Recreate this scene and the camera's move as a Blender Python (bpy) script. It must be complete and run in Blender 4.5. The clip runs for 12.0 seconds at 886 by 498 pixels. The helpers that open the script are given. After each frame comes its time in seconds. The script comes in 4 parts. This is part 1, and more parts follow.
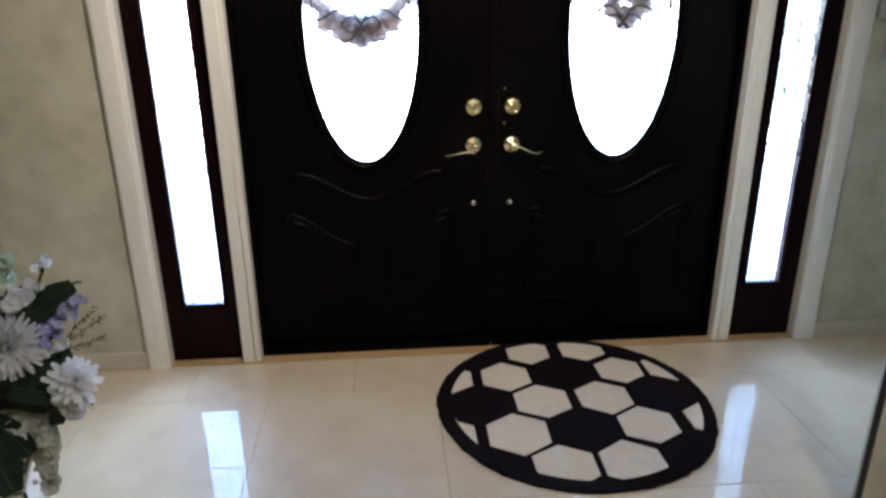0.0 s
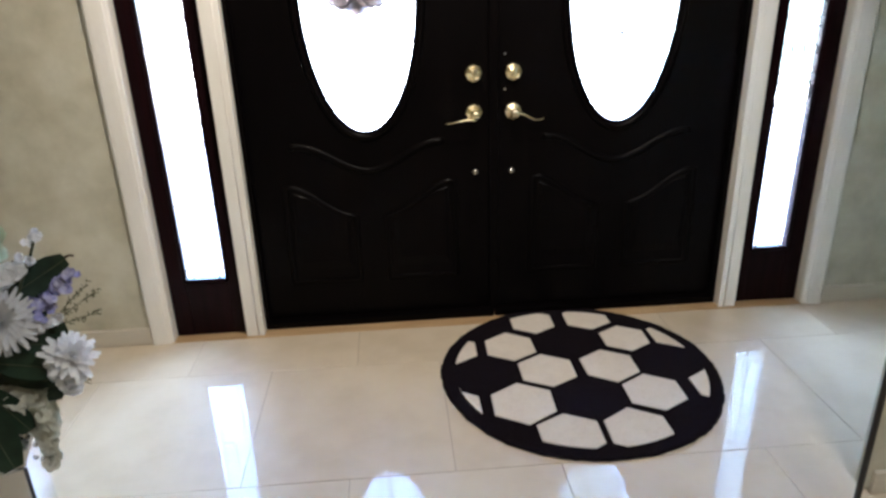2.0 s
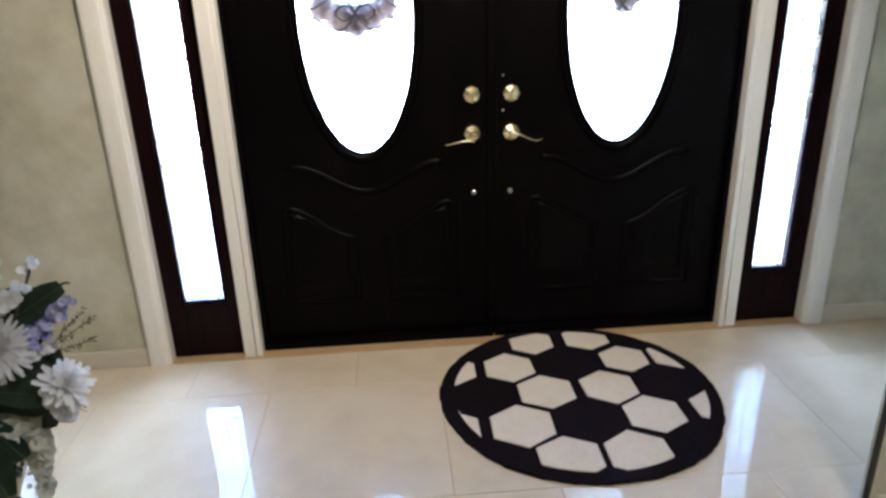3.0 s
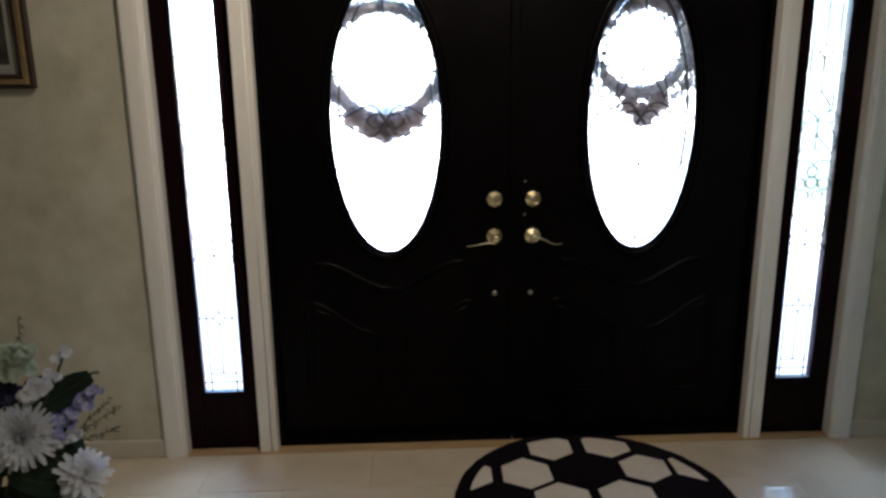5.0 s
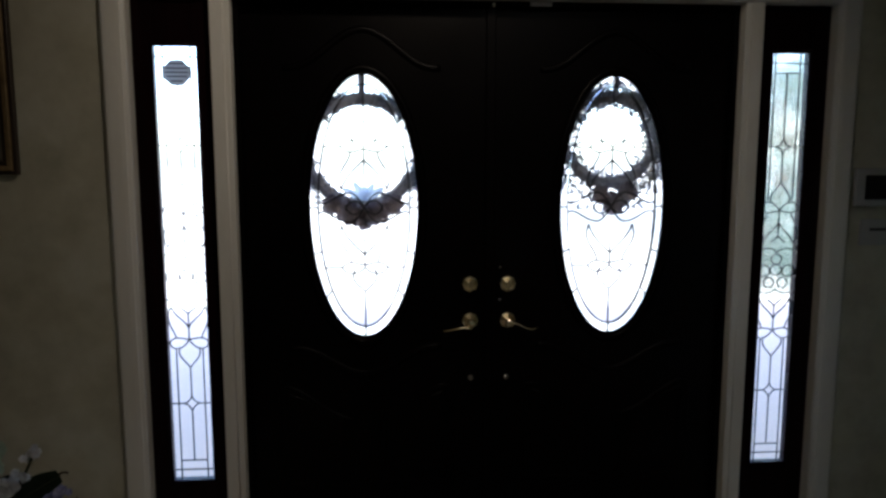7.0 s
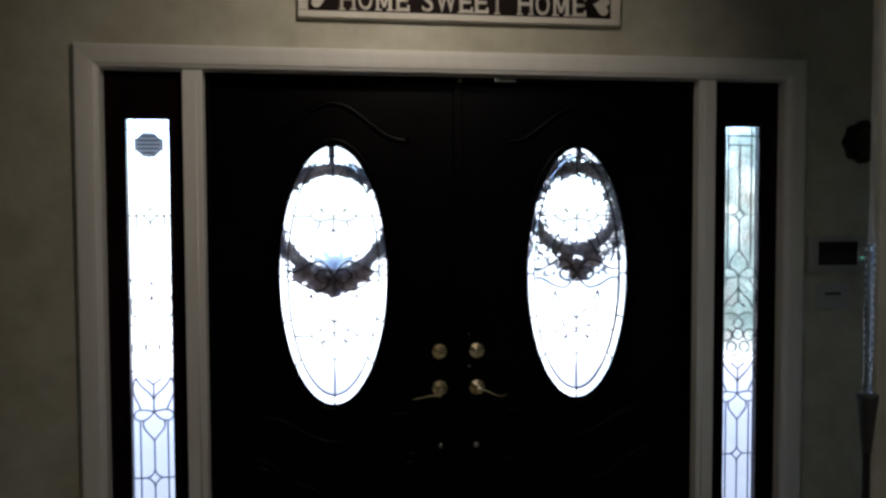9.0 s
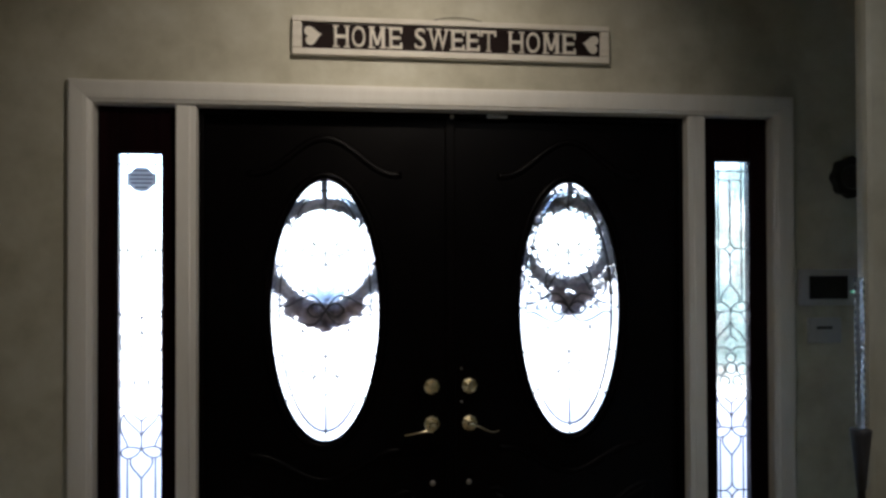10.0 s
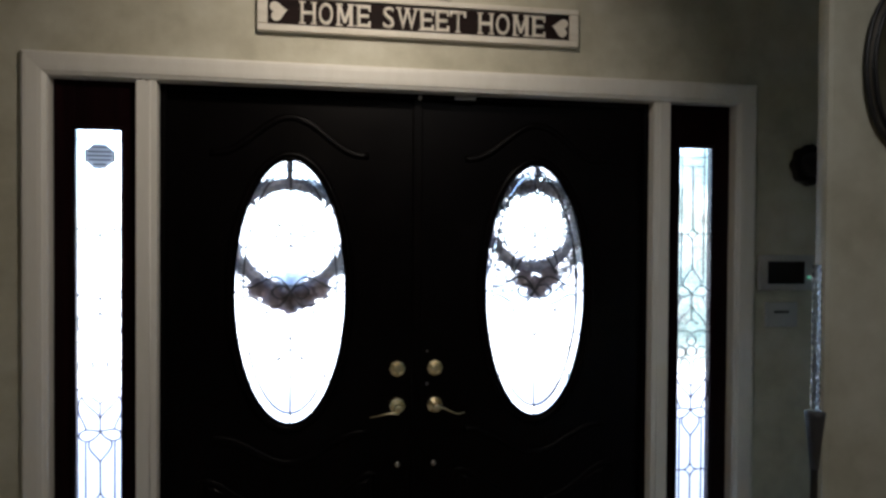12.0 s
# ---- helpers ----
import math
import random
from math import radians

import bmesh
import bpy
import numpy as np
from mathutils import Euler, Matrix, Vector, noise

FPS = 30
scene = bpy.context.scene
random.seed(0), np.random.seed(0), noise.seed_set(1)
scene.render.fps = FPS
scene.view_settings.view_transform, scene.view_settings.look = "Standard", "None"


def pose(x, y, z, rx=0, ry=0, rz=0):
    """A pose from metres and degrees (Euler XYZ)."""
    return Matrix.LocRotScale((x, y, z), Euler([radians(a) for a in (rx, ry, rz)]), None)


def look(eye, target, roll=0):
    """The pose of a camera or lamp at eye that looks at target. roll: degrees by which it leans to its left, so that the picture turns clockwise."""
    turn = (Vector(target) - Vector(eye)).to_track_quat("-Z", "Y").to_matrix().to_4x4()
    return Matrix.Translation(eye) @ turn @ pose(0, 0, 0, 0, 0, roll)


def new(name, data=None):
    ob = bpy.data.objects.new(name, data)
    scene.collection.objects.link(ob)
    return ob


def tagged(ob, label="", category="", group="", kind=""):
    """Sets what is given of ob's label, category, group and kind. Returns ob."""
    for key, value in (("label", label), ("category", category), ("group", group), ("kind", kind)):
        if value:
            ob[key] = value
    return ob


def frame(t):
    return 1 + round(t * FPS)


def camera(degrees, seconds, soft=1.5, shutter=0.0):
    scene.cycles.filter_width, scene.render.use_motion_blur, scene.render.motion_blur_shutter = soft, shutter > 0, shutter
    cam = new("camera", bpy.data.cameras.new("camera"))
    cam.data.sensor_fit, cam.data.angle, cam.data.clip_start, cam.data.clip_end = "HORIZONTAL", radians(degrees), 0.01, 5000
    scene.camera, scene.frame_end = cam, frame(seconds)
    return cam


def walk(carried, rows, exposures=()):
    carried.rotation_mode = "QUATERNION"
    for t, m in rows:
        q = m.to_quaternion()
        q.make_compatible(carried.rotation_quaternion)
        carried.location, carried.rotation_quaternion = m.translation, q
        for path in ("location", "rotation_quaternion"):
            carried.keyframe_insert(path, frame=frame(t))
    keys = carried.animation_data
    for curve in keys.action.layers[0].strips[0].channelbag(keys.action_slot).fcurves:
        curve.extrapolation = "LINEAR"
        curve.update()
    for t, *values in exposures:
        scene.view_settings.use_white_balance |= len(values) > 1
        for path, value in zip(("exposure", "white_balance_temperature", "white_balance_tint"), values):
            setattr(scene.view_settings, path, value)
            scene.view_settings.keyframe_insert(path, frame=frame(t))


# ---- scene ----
cam = camera(65.7, 12.0, soft=2.8)
PATH = [
    (0, (-0.389, -2.476, 1.332), (-0.24, -0.59, 0.648), -0.5),
    (0.5, (-0.386, -2.478, 1.315), (-0.25, -0.607, 0.591), -0.5),
    (1, (-0.381, -2.473, 1.308), (-0.267, -0.616, 0.546), -0.6),
    (1.5, (-0.376, -2.464, 1.307), (-0.256, -0.615, 0.523), -1.5),
    (2, (-0.373, -2.454, 1.309), (-0.245, -0.595, 0.554), -1.7),
    (2.5, (-0.369, -2.449, 1.315), (-0.232, -0.589, 0.561), -1.7),
    (3, (-0.366, -2.444, 1.328), (-0.236, -0.569, 0.613), -1.8),
    (5, (-0.362, -2.48, 1.353), (-0.288, -0.523, 0.908), -0.6),
    (5.5, (-0.366, -2.493, 1.355), (-0.284, -0.525, 0.965), -0.7),
    (6, (-0.365, -2.494, 1.381), (-0.272, -0.524, 1.029), -0.8),
    (6.5, (-0.368, -2.511, 1.392), (-0.242, -0.531, 1.106), -0.4),
    (7, (-0.354, -2.51, 1.416), (-0.216, -0.529, 1.172), -0.0),
    (9, (-0.339, -2.542, 1.454), (-0.123, -0.555, 1.379), -0.2),
    (9.5, (-0.336, -2.542, 1.444), (-0.11, -0.555, 1.423), -0.3),
    (10, (-0.334, -2.544, 1.456), (-0.099, -0.558, 1.479), -0.2),
    (10.5, (-0.331, -2.546, 1.458), (-0.088, -0.561, 1.502), -0.5),
    (11, (-0.325, -2.549, 1.479), (-0.064, -0.566, 1.498), -0.3),
    (11.5, (-0.33, -2.543, 1.473), (-0.033, -0.566, 1.481), -0.2),
    (12, (-0.336, -2.535, 1.461), (-0.003, -0.563, 1.429), 0.4),
]
EXPOSURES = [(t, stops, 5810 if 4 < t < 8 else 5610, 11) for t, stops in ((0, 5.68), (0.5, 6.06), (1, 6.12), (2.5, 6.16), (3.2, 6.05), (5, 4.80), (6, 3.80), (7, 3.0), (9, 3.16), (9.5, 3.27), (10.5, 3.9), (12, 3.9))]
walk(cam, [(t, look(e, g, r)) for t, e, g, r in PATH], EXPOSURES)

# ---- world, sun and large lights ----
world = bpy.data.worlds.new("sky")
scene.world = world
world.use_nodes = True
wn = world.node_tree.nodes
sky = wn.new("ShaderNodeTexSky")
sky.sky_type = "NISHITA"
sky.sun_disc = False
sky.sun_elevation = radians(42)
sky.sun_rotation = radians(190)
sky.air_density, sky.dust_density = 1.0, 2.0
wn["Background"].inputs["Strength"].default_value = 0.15
world.node_tree.links.new(sky.outputs["Color"], wn["Background"].inputs["Color"])

sun_data = bpy.data.lights.new("sun", "SUN")
sun_data.energy, sun_data.angle, sun_data.color = 4.0, radians(0.5), (1.0, 0.95, 0.88)
sun = new("sun", sun_data)
sun.matrix_world = look((1.7, -10, 9.1), (0, 0, 0))

# warm hall light over the walk; its ceiling source is unseen and added
lamp_data = bpy.data.lights.new("unseen_hall_light", "AREA")
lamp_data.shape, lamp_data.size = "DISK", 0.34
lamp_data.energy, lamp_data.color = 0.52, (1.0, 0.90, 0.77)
lamp_light = new("unseen_hall_light", lamp_data)
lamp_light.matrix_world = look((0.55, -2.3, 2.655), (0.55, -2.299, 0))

# unseen tilted spotlight over the entrance, set for the glow on its wall
entry_data = bpy.data.lights.new("unseen_entry_light", "AREA")
entry_data.shape, entry_data.size, entry_data.spread = "DISK", 0.14, radians(115)
entry_data.energy, entry_data.color = 0.37, (1.0, 0.80, 0.57)
entry_light = new("unseen_entry_light", entry_data)
entry_light.matrix_world = look((-0.12, -1.15, 2.665), (-0.34, 0, 1.8))

# lamps added as skylight through each side window, outwards and down onto the tiles
for s in (-1, 1):
    pane_data = bpy.data.lights.new("added_pane_light", "AREA")
    pane_data.shape, pane_data.size, pane_data.size_y, pane_data.spread = "RECTANGLE", 0.14, 1.4, radians(55)
    pane_data.energy, pane_data.color = 0.042, (0.74, 0.87, 1.0)
    pane_light = new("added_pane_light", pane_data)
    pane_light.matrix_world = look((s * 1.115, 0.085, 1.10), (s * 1.28, -0.47, 0.0))


# ---- materials ----
def material(name, color, rough=0.5, metal=0.0):
    m = bpy.data.materials.new(name)
    m.use_nodes = True
    b = m.node_tree.nodes["Principled BSDF"]
    b.inputs["Base Color"].default_value = (*color, 1)
    b.inputs["Roughness"].default_value = rough
    b.inputs["Metallic"].default_value = metal
    return m


def node(m, kind, **inputs):
    n = m.node_tree.nodes.new(kind)
    for k, v in inputs.items():
        n.inputs[k.replace("_", " ")].default_value = v
    return n


def link(m, a, b):
    m.node_tree.links.new(a, b)


def coords(m, scale=(1, 1, 1)):
    c = node(m, "ShaderNodeTexCoord")
    p = node(m, "ShaderNodeMapping", Scale=scale)
    link(m, c.outputs["Object"], p.inputs["Vector"])
    return p.outputs["Vector"]


def varied(m, stops, scale, detail=4.0, stretch=(1, 1, 1), second=0.0, second_scale=40.0):
    """Colour that wanders between stops by noise; a second finer noise may be mixed in."""
    b = m.node_tree.nodes["Principled BSDF"]
    v = coords(m, stretch)
    n = node(m, "ShaderNodeTexNoise", Scale=scale, Detail=detail, Roughness=0.6)
    link(m, v, n.inputs["Vector"])
    fac = n.outputs["Fac"]
    if second:
        n2 = node(m, "ShaderNodeTexNoise", Scale=second_scale, Detail=3.0)
        link(m, v, n2.inputs["Vector"])
        mix = node(m, "ShaderNodeMix", Factor=second)
        link(m, fac, mix.inputs["A"])
        link(m, n2.outputs["Fac"], mix.inputs["B"])
        fac = mix.outputs["Result"]
    r = node(m, "ShaderNodeValToRGB")
    e = r.color_ramp.elements
    e[0].position, e[0].color = stops[0][0], (*stops[0][1], 1)
    e[1].position, e[1].color = stops[-1][0], (*stops[-1][1], 1)
    for p, c in stops[1:-1]:
        e.new(p).color = (*c, 1)
    link(m, fac, r.inputs["Fac"])
    link(m, r.outputs["Color"], b.inputs["Base Color"])
    return fac


def bumped(m, scale, strength, distance=0.002, detail=4.0, stretch=(1, 1, 1)):
    b = m.node_tree.nodes["Principled BSDF"]
    n = node(m, "ShaderNodeTexNoise", Scale=scale, Detail=detail)
    link(m, coords(m, stretch), n.inputs["Vector"])
    u = node(m, "ShaderNodeBump", Strength=strength, Distance=distance)
    link(m, n.outputs["Fac"], u.inputs["Height"])
    link(m, u.outputs["Normal"], b.inputs["Normal"])
    return m


def rough_varied(m, scale, low, high):
    b = m.node_tree.nodes["Principled BSDF"]
    n = node(m, "ShaderNodeTexNoise", Scale=scale, Detail=5.0)
    link(m, coords(m), n.inputs["Vector"])
    r = node(m, "ShaderNodeMapRange", To_Min=low, To_Max=high)
    link(m, n.outputs["Fac"], r.inputs["Value"])
    link(m, r.outputs["Result"], b.inputs["Roughness"])


WALL = material("sponged beige wall paint", (0.55, 0.5, 0.4), 0.62)
varied(WALL, [(0.34, (0.43, 0.41, 0.310)), (0.5, (0.54, 0.52, 0.410)), (0.66, (0.63, 0.615, 0.510))], 3.6, 6, second=0.34, second_scale=13)
bumped(WALL, 90, 0.25, 0.002)
CEIL = material("matt white ceiling paint", (0.75, 0.73, 0.69), 0.8)
bumped(CEIL, 120, 0.3, 0.002)
TRIM = material("ivory gloss trim paint", (0.72, 0.69, 0.62), 0.32)
varied(TRIM, [(0.3, (0.74, 0.72, 0.66)), (0.7, (0.83, 0.81, 0.76))], 3.0, 5, (6, 6, 0.8), 0.3, 30)
bumped(TRIM, 30, 0.12, 0.001, stretch=(5, 5, 0.5))
DOOR = material("black-brown painted wood grain", (0.012, 0.008, 0.008), 0.36)
varied(DOOR, [(0.25, (0.0010, 0.0008, 0.0010)), (0.55, (0.0017, 0.0012, 0.0014)), (0.8, (0.0055, 0.0032, 0.0031))], 2.2, 8, (22, 22, 1.2), 0.25, 60)
bumped(DOOR, 3.0, 0.14, 0.0015, 8, (40, 40, 2.0))
rough_varied(DOOR, 5, 0.28, 0.46)
SIDE = material("dark mahogany painted wood", (0.022, 0.010, 0.011), 0.3)
varied(SIDE, [(0.25, (0.0036, 0.0020, 0.0026)), (0.8, (0.016, 0.0042, 0.0060))], 2.0, 8, (22, 22, 1.2))
bumped(SIDE, 3.0, 0.12, 0.0015, 8, (40, 40, 2.0))
for dark in (DOOR, SIDE):
    dark.node_tree.nodes["Principled BSDF"].inputs["Specular IOR Level"].default_value = 0.07
TILE = material("polished cream porcelain", (0.62, 0.55, 0.42), 0.07)
varied(TILE, [(0.28, (0.51, 0.43, 0.305)), (0.5, (0.61, 0.53, 0.405)), (0.74, (0.68, 0.61, 0.49))], 2.0, 7, second=0.35, second_scale=9)
bumped(TILE, 3.5, 0.03, 0.004, 2)
tb = TILE.node_tree.nodes["Principled BSDF"].inputs
tb["Roughness"].default_value, tb["Specular IOR Level"].default_value = 0.42, 0.5
tb["Coat Weight"].default_value, tb["Coat Roughness"].default_value, tb["Coat IOR"].default_value = 0.72, 0.035, 1.5
link(TILE, tb["Normal"].links[0].from_socket, tb["Coat Normal"])
GROUT = material("tan grout", (0.36, 0.30, 0.22), 0.85)
BASE = material("beige satin baseboard paint", (0.60, 0.56, 0.46), 0.4)
varied(BASE, [(0.3, (0.55, 0.51, 0.42)), (0.7, (0.64, 0.60, 0.51))], 4, 5, (1, 8, 8))
THRESH = material("tan wood threshold", (0.42, 0.29, 0.15), 0.4)
varied(THRESH, [(0.3, (0.34, 0.22, 0.11)), (0.7, (0.5, 0.36, 0.2))], 3, 6, (1.5, 20, 20))
BRASS = material("polished brass", (0.94, 0.84, 0.57), 0.2, 1.0)
rough_varied(BRASS, 60, 0.14, 0.30)
STEEL = material("satin nickel", (0.72, 0.70, 0.66), 0.28, 1.0)
LEAD = material("lead came", (0.035, 0.035, 0.037), 0.6)
MIRROR = material("mirror glass", (0.55, 0.57, 0.58), 0.03, 1.0)
WHITE_PLASTIC = material("off-white plastic", (0.46, 0.47, 0.48), 0.4)
BLACK_PLASTIC = material("black gloss plastic", (0.012, 0.012, 0.014), 0.18)
GREY_PLASTIC = material("charcoal plastic", (0.05, 0.05, 0.055), 0.45)
BLACK_IRON = material("black iron", (0.014, 0.013, 0.014), 0.45)
bumped(BLACK_IRON, 80, 0.4, 0.001)
LED = material("green indicator", (0.05, 0.3, 0.12), 0.4)
LED.node_tree.nodes["Principled BSDF"].inputs["Emission Color"].default_value = (0.3, 1, 0.6, 1)
LED.node_tree.nodes["Principled BSDF"].inputs["Emission Strength"].default_value = 0.03


def glass(name, wave, strength):
    m = material(name, (0.97, 0.98, 1.0), 0.08)
    b = m.node_tree.nodes["Principled BSDF"]
    b.inputs["Transmission Weight"].default_value = 1.0
    b.inputs["IOR"].default_value = 1.45
    if strength:
        bumped(m, wave, strength, 0.004, 2)
    return m


GLASS = glass("rippled clear leaded glass", 28, 0.22)
BEVEL = glass("bevelled clear glass", 16, 0.75)
ACRYLIC = glass("clear acrylic", 30, 0.0)
SMOKED = material("smoky clear plastic", (0.30, 0.33, 0.36), 0.18)
SMOKED.node_tree.nodes["Principled BSDF"].inputs["Transmission Weight"].default_value = 0.85
RUG_BLACK = material("black tufted wool", (0.010, 0.007, 0.010), 0.95)
varied(RUG_BLACK, [(0.3, (0.003, 0.002, 0.004)), (0.7, (0.009, 0.006, 0.009))], 90, 3)
RUG_BLACK.node_tree.nodes["Principled BSDF"].inputs["Specular IOR Level"].default_value = 0.1
bumped(RUG_BLACK, 260, 1.0, 0.004)
RUG_WHITE = material("ivory tufted wool", (0.68, 0.62, 0.54), 0.95)
varied(RUG_WHITE, [(0.2, (0.50, 0.44, 0.37)), (0.42, (0.66, 0.60, 0.52)), (0.75, (0.74, 0.69, 0.61))], 26, 6, second=0.5, second_scale=160)
bumped(RUG_WHITE, 260, 1.0, 0.004)
SIGN_DARK = material("dark brown painted board", (0.014, 0.008, 0.007), 0.7)
varied(SIGN_DARK, [(0.3, (0.007, 0.004, 0.004)), (0.7, (0.018, 0.009, 0.008))], 4, 6, (1, 12, 12))
SIGN_DARK.node_tree.nodes["Principled BSDF"].inputs["Specular IOR Level"].default_value = 0.15
SIGN_CREAM = material("whitewashed wood", (0.62, 0.57, 0.48), 0.6)
varied(SIGN_CREAM, [(0.25, (0.55, 0.50, 0.42)), (0.5, (0.72, 0.68, 0.60)), (0.8, (0.80, 0.77, 0.70))], 5, 7, (2, 10, 10), 0.3, 60)
GOLD = material("worn gilt wood", (0.22, 0.15, 0.07), 0.5, 0.15)
varied(GOLD, [(0.3, (0.12, 0.08, 0.035)), (0.7, (0.28, 0.20, 0.10))], 14, 6)
DARK_WOOD = material("dark frame wood", (0.03, 0.018, 0.012), 0.4)
MAT = material("grey picture mat", (0.30, 0.29, 0.26), 0.8)
PRINT = material("dark print", (0.03, 0.035, 0.04), 0.3)
varied(PRINT, [(0.35, (0.015, 0.018, 0.02)), (0.7, (0.09, 0.085, 0.07))], 7, 5)
SILVER = material("mirror-polished silver", (0.80, 0.81, 0.82), 0.08, 1.0)
rough_varied(SILVER, 30, 0.05, 0.14)
PETAL = material("white silk petals", (0.78, 0.78, 0.76), 0.6)
varied(PETAL, [(0.3, (0.80, 0.81, 0.83)), (0.7, (0.90, 0.90, 0.90))], 40, 3)
CREAM_PETAL = material("cream silk petals", (0.62, 0.62, 0.50), 0.65)
varied(CREAM_PETAL, [(0.3, (0.58, 0.59, 0.49)), (0.7, (0.76, 0.75, 0.66))], 30, 3)
LILAC = material("lilac silk florets", (0.30, 0.30, 0.55), 0.65)
varied(LILAC, [(0.3, (0.16, 0.16, 0.42)), (0.5, (0.34, 0.34, 0.60)), (0.72, (0.62, 0.62, 0.78))], 45, 3)
PALE_GREEN = material("pale green silk petals", (0.60, 0.68, 0.54), 0.65)
varied(PALE_GREEN, [(0.3, (0.52, 0.62, 0.46)), (0.7, (0.72, 0.78, 0.66))], 30, 3)
NAVY = material("navy silk petals", (0.012, 0.013, 0.06), 0.6)
varied(NAVY, [(0.3, (0.006, 0.006, 0.035)), (0.7, (0.016, 0.016, 0.075))], 30, 3)
LEAF = material("dark green silk leaf", (0.025, 0.055, 0.03), 0.4)
varied(LEAF, [(0.3, (0.006, 0.017, 0.010)), (0.7, (0.020, 0.046, 0.025))], 25, 4)
STEM = material("olive stem", (0.05, 0.06, 0.025), 0.6)
WREATH = material("grey-brown dried foliage", (0.07, 0.06, 0.055), 0.8)
varied(WREATH, [(0.3, (0.15, 0.15, 0.165)), (0.7, (0.40, 0.39, 0.41))], 30, 3)
BLOSSOM = material("dusty mauve cloth blossoms", (0.2, 0.13, 0.12), 0.7)
varied(BLOSSOM, [(0.3, (0.11, 0.09, 0.10)), (0.7, (0.28, 0.24, 0.25))], 25, 3)


def translucent(m, share):
    """Thin leaf or petal: part of the light goes through."""
    b = m.node_tree.nodes["Principled BSDF"]
    t = node(m, "ShaderNodeBsdfTranslucent")
    src = b.inputs["Base Color"].links[0].from_socket
    link(m, src, t.inputs["Color"])
    mix = node(m, "ShaderNodeMixShader")
    mix.inputs["Fac"].default_value = share
    link(m, b.outputs["BSDF"], mix.inputs[1])
    link(m, t.outputs["BSDF"], mix.inputs[2])
    link(m, mix.outputs["Shader"], m.node_tree.nodes["Material Output"].inputs["Surface"])


translucent(WREATH, 0.4)
translucent(BLOSSOM, 0.35)
translucent(PETAL, 0.4)
translucent(CREAM_PETAL, 0.25)
translucent(PALE_GREEN, 0.35)
RIBBON = material("pale blue sheer ribbon", (0.50, 0.58, 0.74), 0.5)
varied(RIBBON, [(0.3, (0.62, 0.68, 0.78)), (0.7, (0.80, 0.83, 0.88))], 20, 3)
translucent(RIBBON, 0.65)
STICKER = material("pale grey decal film", (0.42, 0.42, 0.43), 0.5)
varied(STICKER, [(0.3, (0.62, 0.62, 0.63)), (0.7, (0.70, 0.70, 0.71))], 30, 3)
translucent(STICKER, 0.7)
STICKER_BAR = material("dark grey decal print", (0.10, 0.10, 0.11), 0.5)
CONCRETE = material("pale concrete", (0.45, 0.43, 0.40), 0.85)
varied(CONCRETE, [(0.3, (0.60, 0.46, 0.375)), (0.7, (0.70, 0.55, 0.46))], 2, 7, second=0.4, second_scale=50)
GROUND = material("sunlit paving and dry lawn", (0.4, 0.38, 0.33), 0.9)
varied(GROUND, [(0.35, (0.24, 0.24, 0.19)), (0.6, (0.36, 0.345, 0.315))], 0.15, 6)
BARK = material("grey bark", (0.12, 0.10, 0.08), 0.9)
bumped(BARK, 20, 0.8, 0.02, stretch=(1, 1, 0.2))
FOLIAGE = material("tree foliage", (0.06, 0.10, 0.05), 0.55)
varied(FOLIAGE, [(0.3, (0.075, 0.115, 0.10)), (0.7, (0.12, 0.16, 0.14))], 1.2, 4)
translucent(FOLIAGE, 0.4)
STUCCO = material("white stucco", (0.7, 0.68, 0.64), 0.85)
bumped(STUCCO, 60, 0.5, 0.004)


# ---- building helpers ----
def thing(name, at, label="", category="", group="", kind=""):
    e = new(name)
    e.empty_display_size = 0.1
    e.location = at
    return tagged(e, label, category, group, kind)


def origin_of(ob):
    o = Vector((0, 0, 0))
    while ob:
        o += ob.location
        ob = ob.parent
    return o


def finish(name, bm, mat, smooth=False):
    bmesh.ops.recalc_face_normals(bm, faces=bm.faces)
    me = bpy.data.meshes.new(name)
    bm.to_mesh(me)
    bm.free()
    me.materials.append(mat)
    if smooth:
        for p in me.polygons:
            p.use_smooth = True
    return me


def part(name, bm, mat, parent=None, label="", smooth=False):
    """One mesh object under a thing or a part; the bmesh is given in world places."""
    if parent:
        bmesh.ops.translate(bm, vec=-origin_of(parent), verts=bm.verts)
    ob = new(name, finish(name, bm, mat, smooth))
    ob.parent = parent
    return tagged(ob, label)


def box(x0, x1, y0, y1, z0, z1, bevel=0.0, bm=None):
    own = bmesh.new()
    r = bmesh.ops.create_cube(own, size=1)
    for v in r["verts"]:
        v.co = Vector((x0 if v.co.x < 0 else x1, y0 if v.co.y < 0 else y1, z0 if v.co.z < 0 else z1))
    if bevel:
        bmesh.ops.bevel(own, geom=own.edges[:], offset=bevel, segments=2, profile=0.6, affect="EDGES")
    return merge(bm, own)


def merge(bm, own):
    if bm is None:
        return own
    me = bpy.data.meshes.new("tmp")
    own.to_mesh(me)
    own.free()
    bm.from_mesh(me)
    bpy.data.meshes.remove(me)
    return bm


